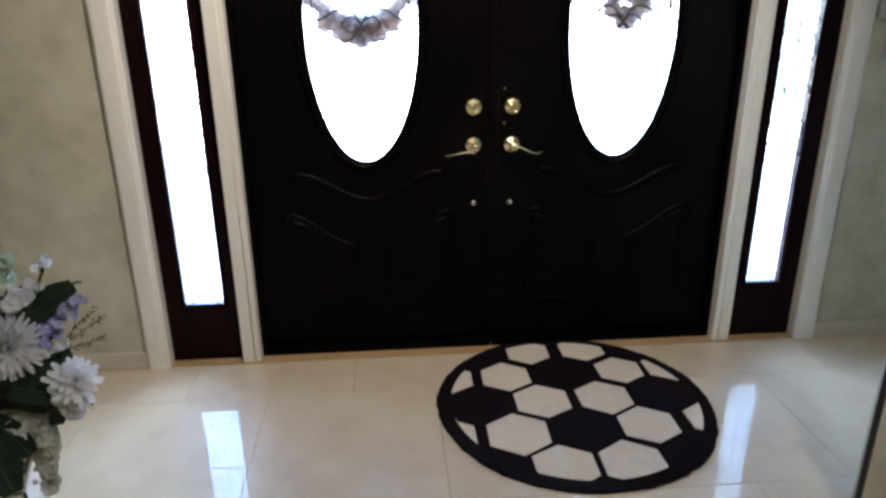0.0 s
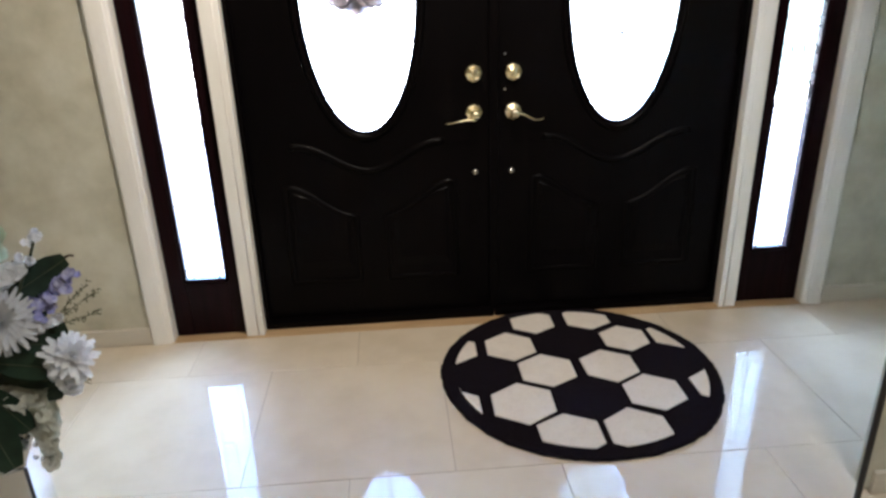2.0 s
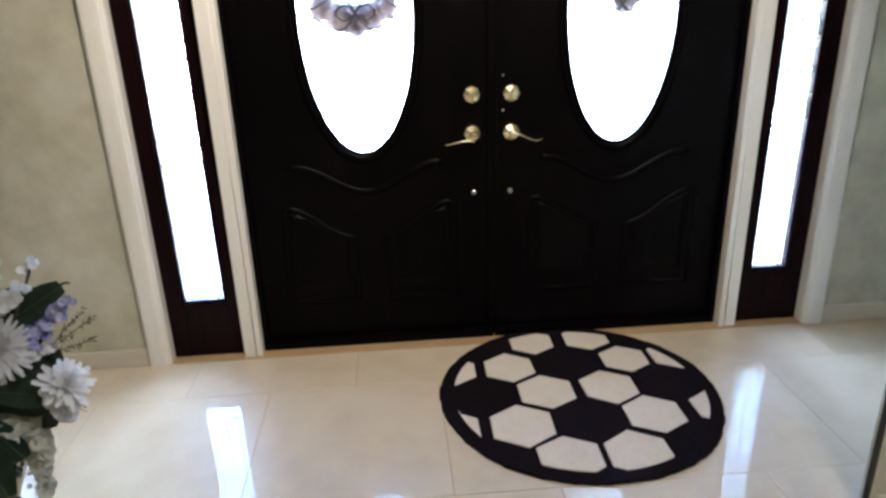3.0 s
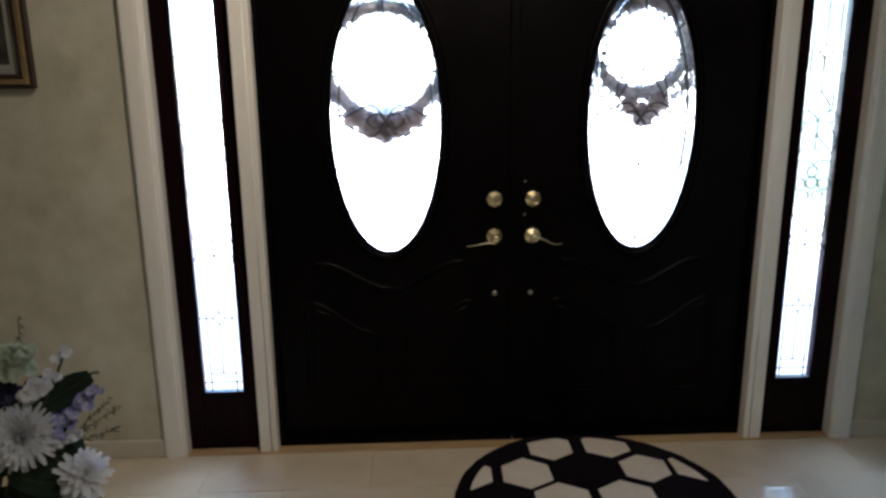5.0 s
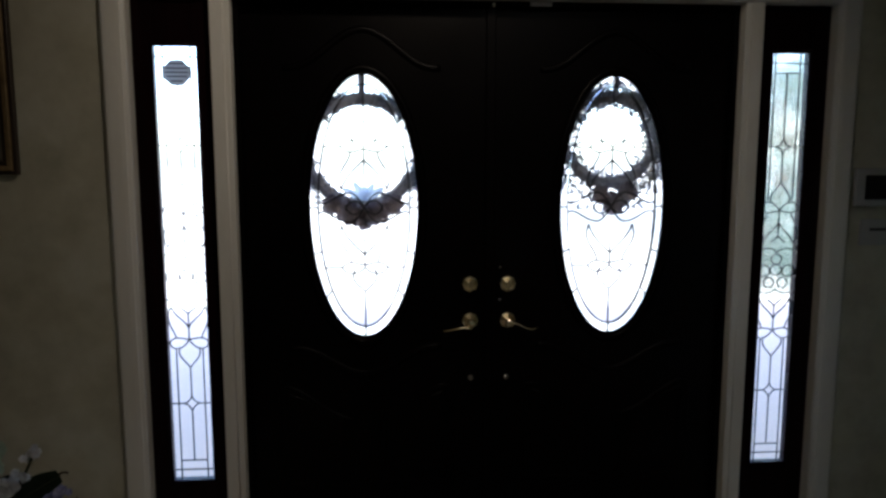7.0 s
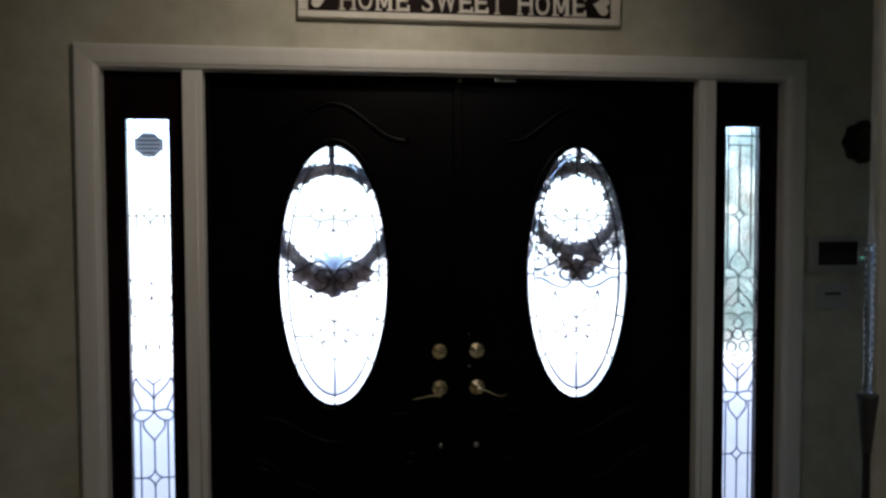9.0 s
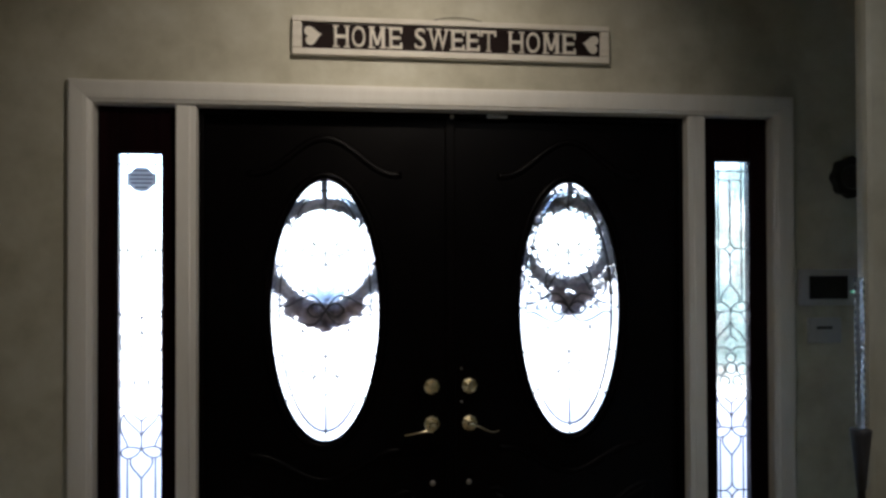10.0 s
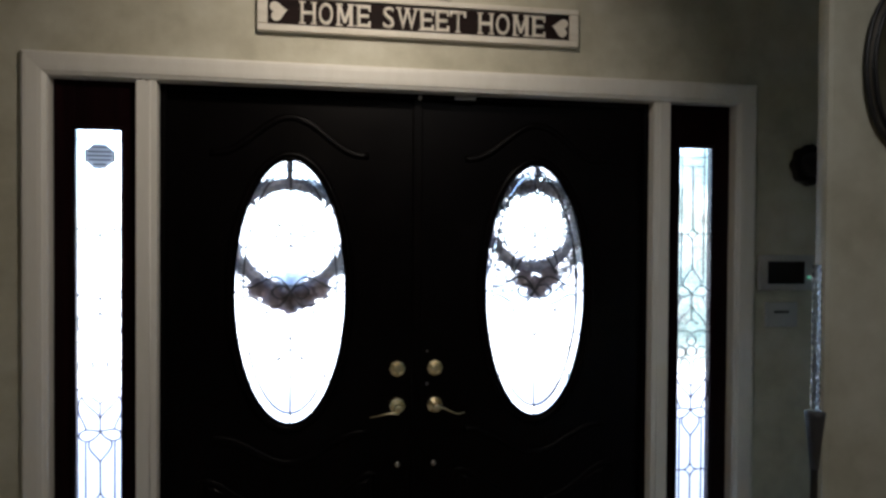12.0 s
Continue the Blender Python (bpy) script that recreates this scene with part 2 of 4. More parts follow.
def tube(points, radius, sides=6, bm=None, closed=False, flat=1.0, radii=None):
    """A round bar along points; flat squeezes it in y."""
    bm = bm or bmesh.new()
    pts = [Vector(p) for p in points]
    rings = []
    n = len(pts)
    for i, p in enumerate(pts):
        a = pts[(i - 1) % n] if closed or i else pts[0]
        b = pts[(i + 1) % n] if closed or i < n - 1 else pts[-1]
        d = (b - a).normalized()
        up = Vector((0, 1, 0)) if abs(d.y) < 0.9 else Vector((1, 0, 0))
        s = d.cross(up).normalized()
        u = s.cross(d).normalized()
        r = radii[i] if radii else radius
        rings.append([bm.verts.new(p + s * r * math.cos(2 * math.pi * k / sides) + u * r * flat * math.sin(2 * math.pi * k / sides)) for k in range(sides)])
    for i in range(n if closed else n - 1):
        a, b = rings[i], rings[(i + 1) % n]
        for k in range(sides):
            bm.faces.new((a[k], a[(k + 1) % sides], b[(k + 1) % sides], b[k]))
    if not closed:
        bm.faces.new(rings[0])
        bm.faces.new(rings[-1])
    return bm


def lathe(profile, centre, axis="y", steps=24, bm=None):
    """Turns (radius, along) pairs round an axis."""
    bm = bm or bmesh.new()
    c = Vector(centre)
    rings = []
    for r, h in profile:
        ring = []
        for k in range(steps):
            a = 2 * math.pi * k / steps
            u, w = max(r, 1e-4) * math.cos(a), max(r, 1e-4) * math.sin(a)
            ring.append(bm.verts.new(c + (Vector((u, h, w)) if axis == "y" else Vector((u, w, h)))))
        rings.append(ring)
    for a, b in zip(rings, rings[1:]):
        for k in range(steps):
            bm.faces.new((a[k], a[(k + 1) % steps], b[(k + 1) % steps], b[k]))
    bm.faces.new(rings[0])
    bm.faces.new(rings[-1])
    return bm


def prism(outline, y0, y1, bm=None):
    """A flat shape given by (x, z) pairs, with depth along y."""
    bm = bm or bmesh.new()
    a = [bm.verts.new((x, y0, z)) for x, z in outline]
    b = [bm.verts.new((x, y1, z)) for x, z in outline]
    n = len(a)
    for i in range(n):
        bm.faces.new((a[i], a[(i + 1) % n], b[(i + 1) % n], b[i]))
    bm.faces.new(a)
    bm.faces.new(b)
    return bm


def curve(p0, p1, p2, p3, n=10):
    out = []
    for i in range(n + 1):
        t = i / n
        s = 1 - t
        out.append(tuple(s ** 3 * a + 3 * s * s * t * b + 3 * s * t * t * c + t ** 3 * d for a, b, c, d in zip(p0, p1, p2, p3)))
    return out


# ---- the setting ----
X_L, X_R, Y_B, Z_C = -2.6, 2.7, -6.0, 2.75
IN, OUT, TOP = 1.262, 1.342, 1.997
DOOR_W, POST_W = 0.917, 0.986
Y_W = -0.036  # face of the entrance wall; doors and side windows sit back from it


def build_walls():
    bm = box(X_L - 0.14, -IN - 0.03, Y_W, 0.14, 0, Z_C)
    box(IN + 0.03, X_R + 0.14, Y_W, 0.14, 0, Z_C, bm=bm)
    box(-IN - 0.03, IN + 0.03, Y_W, 0.14, TOP + 0.03, Z_C, bm=bm)
    tagged(part("wall_north", bm, WALL), "sponged beige plaster wall round the entrance doors", "wall", kind="structure")
    tagged(part("wall_west", box(X_L - 0.14, X_L, Y_B, Y_W, 0, Z_C), WALL), "plain sponged beige side wall of the hall", "wall", kind="structure")
    tagged(part("wall_east", box(X_R, X_R + 0.14, Y_B, Y_W, 0, Z_C), WALL), "plain sponged beige side wall beyond the partition", "wall", kind="structure")
    tagged(part("wall_south", box(X_L - 0.14, X_R + 0.14, Y_B - 0.14, Y_B, 0, Z_C), WALL), "plain sponged beige far wall of the hall", "wall", kind="structure")
    tagged(part("wall_partition", box(0.815, X_R, -1.10, -1.06, 0, Z_C, 0.014), WALL), "sponged beige partition wall with a rounded corner", "wall", kind="structure")
    tagged(part("ceiling", box(X_L - 0.14, X_R + 0.14, Y_B - 0.14, 0.14, Z_C, Z_C + 0.15), CEIL), "plain matt white ceiling", "ceiling", kind="structure")
    # unseen slab added overhead; its edge sets where the porch's shade ends
    tagged(part("roof", box(-9, 9, -9, 1.2, Z_C + 0.2, Z_C + 0.4), STUCCO), "unseen plain flat roof, reaching out to shade the porch", "roof", kind="structure")


def build_baseboards():
    for x0, x1 in ((X_L, -OUT), (OUT, X_R)):
        tagged(part("baseboard", box(x0, x1, Y_W - 0.013, Y_W, 0, 0.072, 0.005), BASE), "low beige painted baseboard along the wall", "baseboard", kind="structure")
    tagged(part("baseboard", box(0.829, X_R, -1.114, -1.10, 0, 0.070, 0.005), BASE), "low beige painted baseboard along the partition", "baseboard", kind="structure")


def casing(bm, ends):
    """Moulded casing between two ends; each end gives the place of a point w metres out from the opening's edge."""
    profile = [(0.0, 0.014), (0.0, -0.034), (0.004, -0.042), (0.013, -0.047), (0.016, -0.051), (0.030, -0.054),
               (0.060, -0.057), (0.071, -0.057), (0.078, -0.053), (0.080, -0.047), (0.080, Y_W), (0.031, Y_W), (0.029, 0.014)]
    a, b = [[bm.verts.new((end(w)[0], y, end(w)[1])) for w, y in profile] for end in ends]
    n = len(profile)
    for i in range(n):
        bm.faces.new((a[i], a[(i + 1) % n], b[(i + 1) % n], b[i]))
    bm.faces.new(a)
    bm.faces.new(b)
    return bm


def build_frame():
    frame_ob = thing("trim", (0, 0, 0), "ivory painted door casing with mitred corners and flat posts", "door casing", kind="structure")
    for s in (-1, 1):
        part("side_casing", casing(bmesh.new(), (lambda w: (s * (IN + w), 0.0), lambda w: (s * (IN + w), TOP + w))), TRIM, frame_ob)
        part("jamb", box(*sorted((s * (IN - 0.002), s * (IN + 0.028))), 0.0145, 0.12, 0, TOP, 0.002), SIDE, frame_ob, "dark mahogany jamb")
        # post between door and side window: a flat ivory board before a dark jamb
        p = sorted((s * DOOR_W, s * POST_W))
        post = part("post", box(p[0], p[1], -0.033, 0.016, 0, TOP - 0.0005, 0.004), TRIM, frame_ob)
        x = s * (DOOR_W + 0.023)
        part("post_bead", tube([(x, -0.033, 0.001), (x, -0.033, TOP - 0.002)], 0.0032, 8, flat=0.5), TRIM, post, smooth=True)
        part("post_jamb", box(p[0] + 0.001, p[1] - 0.001, 0.0165, 0.12, 0, TOP, 0.002), SIDE, post, "dark mahogany jamb")
        stop = sorted((s * (DOOR_W - 0.016), s * (DOOR_W + 0.0005)))
        part("door_stop", box(stop[0], stop[1], 0.018, 0.0485, 0.003, TOP - 0.001, 0.002), DOOR, post, "black-brown door stop")
    part("head_casing", casing(bmesh.new(), (lambda w: (-IN - w, TOP + w), lambda w: (IN + w, TOP + w))), TRIM, frame_ob)
    part("head_jamb", box(-IN - 0.028, IN + 0.028, 0.0145, 0.12, TOP + 0.0005, TOP + 0.029, 0.002), SIDE, frame_ob, "dark mahogany head jamb")
    part("head_stop", box(-DOOR_W + 0.017, DOOR_W - 0.017, 0.018, 0.0485, TOP - 0.014, TOP + 0.0003, 0.002), DOOR, frame_ob, "black-brown head stop")
    part("threshold", box(-IN + 0.001, IN - 0.001, -0.046, 0.14, -0.003, 0.0025, 0.001), THRESH, frame_ob, "tan wooden threshold strip")
    # contact sensor and latch keeper at the head
    part("contact_sensor", box(0.135, 0.215, 0.002, 0.0175, TOP - 0.017, TOP + 0.001, 0.003), WHITE_PLASTIC, frame_ob, "small white plastic contact sensor")
    part("keeper", lathe([(0.002, 0.0), (0.008, 0.003), (0.008, 0.02)], (0.005, 0.012, TOP - 0.012), "y", 10), STEEL, frame_ob, "small bright metal latch keeper")


# ---- leaded glass ----
def leading(kind, uc, zc, half_w, half_h):
    """Came lines as lists of (u, z), mirrored left to right and top to bottom."""
    lines = []

    def both(pts, flip=True):
        for sx in (1, -1):
            for sz in ((1, -1) if flip else (1,)):
                lines.append([(uc + sx * u, zc + sz * w) for u, w in pts])

    def centre(pts):
        for sz in (1, -1):
            lines.append([(uc + u, zc + sz * w) for u, w in pts])

    h = half_h
    if kind == "side":
        w = half_w

        def mirrored(pts, sides=(1, -1)):
            """Heights count from the glass's edge; the upper panels are a little longer than the lower ones."""
            for sx in sides:
                lines.append([(uc + sx * u, zc - h + o) for u, o in pts])
                lines.append([(uc + sx * u, zc + h - o - (0.05 if o > 0.1 else 0)) for u, o in pts])

        mirrored([(-w, 0.038), (w, 0.038)], (1,))
        mirrored([(-0.048, 0.074), (0.048, 0.074)], (1,))
        mirrored([(0.048, 0.0), (0.048, 0.09), (0.048, 0.502)])
        mirrored([(0, 0.074), (0, 0.09), (0, 0.268)], (1,))
        mirrored([(w, 0.296), (0.027, 0.296)])
        mirrored(curve((0.027, 0.296), (0.014, 0.292), (0.004, 0.280), (0, 0.266), 6))
        mirrored(curve((0.027, 0.296), (0.014, 0.300), (0.004, 0.310), (0, 0.324), 6))
        mirrored([(0, 0.324), (0, 0.433)], (1,))
        mirrored(curve((0, 0.433), (0.018, 0.460), (0.045, 0.475), (0.036, 0.505), 8))
        mirrored(curve((0.0, 0.540), (0.016, 0.505), (0.062, 0.490), (0.070, 0.527), 10))
        mirrored(curve((0.0, 0.540), (0.014, 0.540), (0.060, 0.560), (0.070, 0.527), 10))
        mirrored([(0.070, 0.527), (w, 0.527)])
        mirrored(curve((0.047, 0.548), (0.050, 0.575), (0.092, 0.610), (0.060, 0.664), 10))
        mirrored(curve((0, 0.582), (0.008, 0.612), (0.050, 0.625), (0.060, 0.664), 10))
        mirrored([(0, 0.540), (0, 0.636)], (1,))
        mirrored(curve((0, 0.636), (0.008, 0.648), (0.020, 0.650), (0.028, 0.662), 6))
        mirrored(curve((w, 0.690), (0.055, 0.690), (0.028, 0.672), (0.0, 0.700), 8))
        for u, z, r in ((-0.048, 0.0, 0.023), (0.0, 0.004, 0.022), (0.048, 0.0, 0.023), (-0.027, -0.046, 0.020), (0.027, -0.046, 0.020), (0.0, 0.046, 0.020)):
            lines.append([(uc + u + r * math.cos(2 * math.pi * i / 16), zc - 0.025 + z + r * math.sin(2 * math.pi * i / 16)) for i in range(17)])
    else:
        a, b = half_w, half_h
        ring = [(uc + (a - 0.030) * math.cos(2 * math.pi * i / 48), zc + (b - 0.036) * math.sin(2 * math.pi * i / 48)) for i in range(49)]
        lines.append(ring)
        for k in (0.0, 0.36, -0.36, 0.69, -0.69):
            c = math.sqrt(1 - k * k)
            both([(a * c, b * k), ((a - 0.030) * c, (b - 0.036) * k)], False)
        centre([(0, -b), (0, -b + 0.17)])
        both(curve((0, -b + 0.17), (0.030, -b + 0.20), (0.060, -b + 0.215), (0.036, -b + 0.255), 8))
        both(curve((0.0, -b + 0.265), (0.012, -b + 0.235), (0.070, -b + 0.225), (0.085, -b + 0.262), 8))
        both(curve((0, -b + 0.27), (0.025, -b + 0.275), (0.06, -b + 0.295), (0.085, -b + 0.262), 8))
        both(curve((0.085, -b + 0.262), (0.11, -b + 0.262), (0.13, -b + 0.262), (0.150, -b + 0.262), 4))
        both(curve((0.05, -b + 0.28), (0.05, -b + 0.33), (0.115, -b + 0.35), (0.085, -b + 0.42), 8))
        both(curve((0, -b + 0.31), (0.03, -b + 0.34), (0.07, -b + 0.37), (0.085, -b + 0.42), 8))
        centre([(0, -b + 0.27), (0, -b + 0.37)])
        both(curve((0.168, -0.02), (0.13, 0.0), (0.11, -0.055), (0.05, -0.055), 8))
        both(curve((0.05, -0.055), (0.03, -0.05), (0.01, -0.02), (0, 0), 6))
        both(curve((0, 0.0), (0.03, 0.04), (0.06, 0.03), (0.07, -0.01), 6))
    return lines


def add_leading(kind, uc, zc, half_w, half_h, y, pane):
    for pts in leading(kind, uc, zc, half_w, half_h):
        part("came", tube([(u, y, w) for u, w in pts], (0.0027 if kind == "side" else 0.0036), 5, flat=1.2), LEAD, pane)


# ---- side windows ----
def build_side_window(name, s, g0, g1):
    """Dark wooden side window between post and casing, leaded glass from g0 to g1."""
    z0, z1 = 0.236, 1.830
    a, b = sorted((s * (POST_W + 0.001), s * (IN - 0.003)))
    w = thing(name, ((a + b) / 2, 0.05, 0.003), "narrow dark mahogany side window with tall leaded glass", "window", "side windows", "structure")
    part("window_frame", box(a, g0, 0.004, 0.046, 0.003, TOP - 0.001, 0.003), SIDE, w)
    part("window_frame", box(g1, b, 0.004, 0.046, 0.003, TOP - 0.001, 0.003), SIDE, w)
    part("bottom_panel", box(g0, g1, 0.006, 0.046, 0.003, z0, 0.002), SIDE, w)
    part("top_panel", box(g0, g1, 0.006, 0.046, z1, TOP - 0.001, 0.002), SIDE, w)
    loop = [(g0 - 0.002, 0.004, z0 - 0.002), (g1 + 0.002, 0.004, z0 - 0.002), (g1 + 0.002, 0.004, z1 + 0.002), (g0 - 0.002, 0.004, z1 + 0.002)]
    for i in range(4):
        part("glazing_bead", tube([loop[i], loop[(i + 1) % 4]], 0.007, 6), SIDE, w, smooth=True)
    pane = part("pane", box(g0 - 0.003, g1 + 0.003, 0.024, 0.032, z0 - 0.003, z1 + 0.003), GLASS, w, "rippled clear leaded glass")
    pane.visible_shadow = False
    add_leading("side", (g0 + g1) / 2, (z0 + z1) / 2, (g1 - g0) / 2, (z1 - z0) / 2, 0.022, pane)
    return w


# ---- entrance doors ----
OV_A, OV_B, OV_Z = 0.200, 0.487, 1.257


def ellipse(xc, zc, a, b, y, n=64):
    return [(xc + a * math.cos(2 * math.pi * i / n), y, zc + b * math.sin(2 * math.pi * i / n)) for i in range(n)]


def leaf_with_hole(x0, x1, z0, z1, y0, y1, xc, zc, a, b):
    """A door leaf with an oval hole through it."""
    corner = [math.atan2((z - zc) / b, (x - xc) / a) % (2 * math.pi) for x in (x0, x1) for z in (z0, z1)]
    angles = sorted([2 * math.pi * i / 64 for i in range(64)] + corner)
    bm = bmesh.new()
    rows = []
    for t in angles:
        dx, dz = a * math.cos(t), b * math.sin(t)
        k = min(((x1 - xc) / dx if dx > 1e-9 else (x0 - xc) / dx if dx < -1e-9 else 9e9), ((z1 - zc) / dz if dz > 1e-9 else (z0 - zc) / dz if dz < -1e-9 else 9e9))
        rows.append([bm.verts.new(p) for p in ((xc + dx, y0, zc + dz), (xc + dx * k, y0, zc + dz * k), (xc + dx * k, y1, zc + dz * k), (xc + dx, y1, zc + dz))])
    n = len(rows)
    for i in range(n):
        p, q = rows[i], rows[(i + 1) % n]
        for k in range(4):
            bm.faces.new((p[k], q[k], q[(k + 1) % 4], p[(k + 1) % 4]))
    return bm


def swoosh(u, base, amp, half=0.26):
    u = min(abs(u), half)
    return base + amp * (0.5 + 0.5 * math.cos(math.pi * u / half))


def door_rose(x, z, door, face):
    """Octagonal cut-glass-like brass rose."""
    return part("rose", lathe([(0.034, 0.0), (0.034, -0.006), (0.030, -0.012), (0.023, -0.017), (0.019, -0.015), (0.013, -0.019), (0.009, -0.021)], (x, face, z), "y", 8), BRASS, door, "polished brass octagonal rose")


def build_door(name, s):
    """One leaf; s is -1 for the leaf hinged at the negative side."""
    x0, x1 = sorted((s * 0.0015, s * (DOOR_W - 0.003)))
    xc, face = s * 0.469, 0.050
    door = thing(name, ((x0 + x1) / 2, face, 0.003), "closed black-brown entrance door with an oval leaded window", "door", "double doors", "structure")
    part("leaf", leaf_with_hole(x0, x1, 0.004, TOP - 0.004, face, 0.094, xc, OV_Z, OV_A + 0.006, OV_B + 0.006), DOOR, door)
    part("sweep", box(x0 + 0.001, x1 - 0.001, 0.008, 0.0505, 0.0035, 0.030, 0.003), DOOR, door, "black door sweep")
    part("oval_moulding", tube(ellipse(xc, OV_Z, OV_A + 0.020, OV_B + 0.020, face - 0.002), 0.013, 8, closed=True, flat=0.8), DOOR, door, smooth=True)
    part("oval_bead", tube(ellipse(xc, OV_Z, OV_A + 0.003, OV_B + 0.003, face - 0.001), 0.006, 6, closed=True), DOOR, door, smooth=True)
    ring = [(a, y, z) for a, y, z in ellipse(xc, OV_Z, OV_A + 0.006, OV_B + 0.006, 0)]
    pane = part("pane", prism([(x, z) for x, _, z in ring], 0.066, 0.074), GLASS, door, "rippled clear leaded glass")
    pane.visible_shadow = False
    # bevelled border pieces, proud of the pane
    for i in range(8):
        t0, t1 = 2 * math.pi * (i + 0.02) / 8, 2 * math.pi * (i + 0.98) / 8
        bm = bmesh.new()
        rows = []
        for k in range(9):
            t = t0 + (t1 - t0) * k / 8
            c, q = math.cos(t), math.sin(t)
            rows.append([bm.verts.new((xc + (OV_A - d) * c, y, OV_Z + (OV_B - d * 1.2) * q)) for d, y in ((0.001, 0.0645), (0.001, 0.0625), (0.026, 0.0535), (0.026, 0.0645))])
        for a, b in zip(rows, rows[1:]):
            for k in range(4):
                bm.faces.new((a[k], b[k], b[(k + 1) % 4], a[(k + 1) % 4]))
        bm.faces.new(rows[0])
        bm.faces.new(rows[-1])
        bev = part("bevel", bm, BEVEL, pane)
        bev.visible_shadow = False
    add_leading("oval", xc, OV_Z, OV_A, OV_B, 0.063, pane)
    # applied moulding: arched above and below the oval, upright at the sides
    half = 0.285
    top = [(xc + u, face, swoosh(u, 1.765, 0.135)) for u in [half * (i / 14 - 1) for i in range(29)]]
    bot = [(xc + u, face, swoosh(u, 0.724, -0.100)) for u in [half * (1 - i / 14) for i in range(29)]]
    part("arch_moulding", tube(top, 0.013, 10, flat=0.55), DOOR, door, smooth=True)
    part("arch_moulding", tube(bot, 0.013, 10, flat=0.55), DOOR, door, smooth=True)
    # two raised lower panels whose tops follow the swag
    for k in (-1, 1):
        i0, i1 = 0.062, 0.318
        us = [i0 + (i1 - i0) * i / 12 for i in range(13)]
        rim = [(xc + k * i0, 0.185), (xc + k * i1, 0.185)] + [(xc + k * u, 0.445 + 0.125 * (0.5 - 0.5 * math.cos(math.pi * (u - i0) / (i1 - i0)))) for u in reversed(us)]
        cx, cz = sum(p[0] for p in rim) / len(rim), sum(p[1] for p in rim) / len(rim)
        part("panel_moulding", tube([(x, face, z) for x, z in rim], 0.014, 10, closed=True, flat=0.5), DOOR, door, smooth=True)
        bm = bmesh.new()
        lo = [bm.verts.new((cx + (x - cx) * 0.84, face + 0.001, cz + (z - cz) * 0.84)) for x, z in rim]
        hi = [bm.verts.new((cx + (x - cx) * 0.70, face - 0.007, cz + (z - cz) * 0.70)) for x, z in rim]
        for i in range(len(lo)):
            j = (i + 1) % len(lo)
            bm.faces.new((lo[i], lo[j], hi[j], hi[i]))
        bm.faces.new(hi)
        bm.faces.new(lo)
        part("raised_panel", bm, DOOR, door)
    # hardware
    x = s * 0.072
    bolt = door_rose(x, 0.966, door, face)
    part("thumb_turn", box(x - 0.005, x + 0.005, face - 0.034, face - 0.014, 0.947, 0.985, 0.003), BRASS, bolt)
    rose = door_rose(x, 0.825, door, face)
    part("spindle", lathe([(0.013, 0.0), (0.013, -0.035), (0.016, -0.040), (0.016, -0.052), (0.010, -0.056)], (x, face - 0.012, 0.825), "y", 14), BRASS, rose, smooth=True)
    rise = (0.806, 0.818, 0.800, 0.797) if s < 0 else (0.823, 0.838, 0.782, 0.806)
    path = curve((x, face - 0.056, rise[0]), (x + s * 0.035, face - 0.062, rise[1]), (x + s * 0.065, face - 0.060, rise[2]), (x + s * 0.108, face - 0.052, rise[3]), 12)
    part("lever", tube(path, 0.006, 8, flat=1.4, radii=[0.0062 - 0.0036 * i / 12 for i in range(13)]), BRASS, rose, "curved brass lever", smooth=True)
    part("stud", lathe([(0.011, 0.002), (0.011, -0.004), (0.007, -0.008), (0.002, -0.009)], (s * 0.069, face, 0.600), "y", 16), STEEL, door, "small round nickel stud", smooth=True)
    return door


def build_astragal(door):
    part("astragal", box(-0.018, 0.018, 0.036, 0.0505, 0.005, TOP - 0.006, 0.004), DOOR, door)
    for z in (1.030, 0.905):
        part("screw", lathe([(0.004, 0.002), (0.004, -0.0015), (0.002, -0.003)], (0.042, 0.050, z), "y", 10), STEEL, door)


build_walls()
build_baseboards()
build_frame()
win_l = build_side_window("window_1", -1, -1.194, -1.039)
win_r = build_side_window("window_2", 1, 1.042, 1.188)
door_l = build_door("door_1", -1)
door_r = build_door("door_2", 1)
build_astragal(door_l)


# ---- decal on the glass ----
def build_decal():
    x, z, y = -1.116, 1.737, 0.0140
    d = thing("window_decal", (x, y, z), "small grey octagonal decal stuck on the window glass", "decal")
    part("film", prism([(x + 0.050 * math.cos(math.pi * (i + 0.5) / 4), z + 0.048 * math.sin(math.pi * (i + 0.5) / 4)) for i in range(8)], y + 0.002, y + 0.0042), STICKER, d)
    for w, dz in ((0.026, 0.031), (0.038, 0.015), (0.040, 0.001), (0.036, -0.013), (0.022, -0.029)):
        part("printed_bar", box(x - w, x + w, y + 0.0005, y + 0.0024, z + dz - 0.0026, z + dz + 0.0026), STICKER_BAR, d)


# ---- sign over the doors ----
def heart(xc, zc, size, turn, y0, y1):
    pts = []
    for i in range(40):
        t = 2 * math.pi * i / 40
        hx = 16 * math.sin(t) ** 3 / 17
        hz = (13 * math.cos(t) - 5 * math.cos(2 * t) - 2 * math.cos(3 * t) - math.cos(4 * t)) / 17
        pts.append((xc + size * (hx * math.cos(turn) - hz * math.sin(turn)), zc + size * (hx * math.sin(turn) + hz * math.cos(turn))))
    return prism(pts, y0, y1)


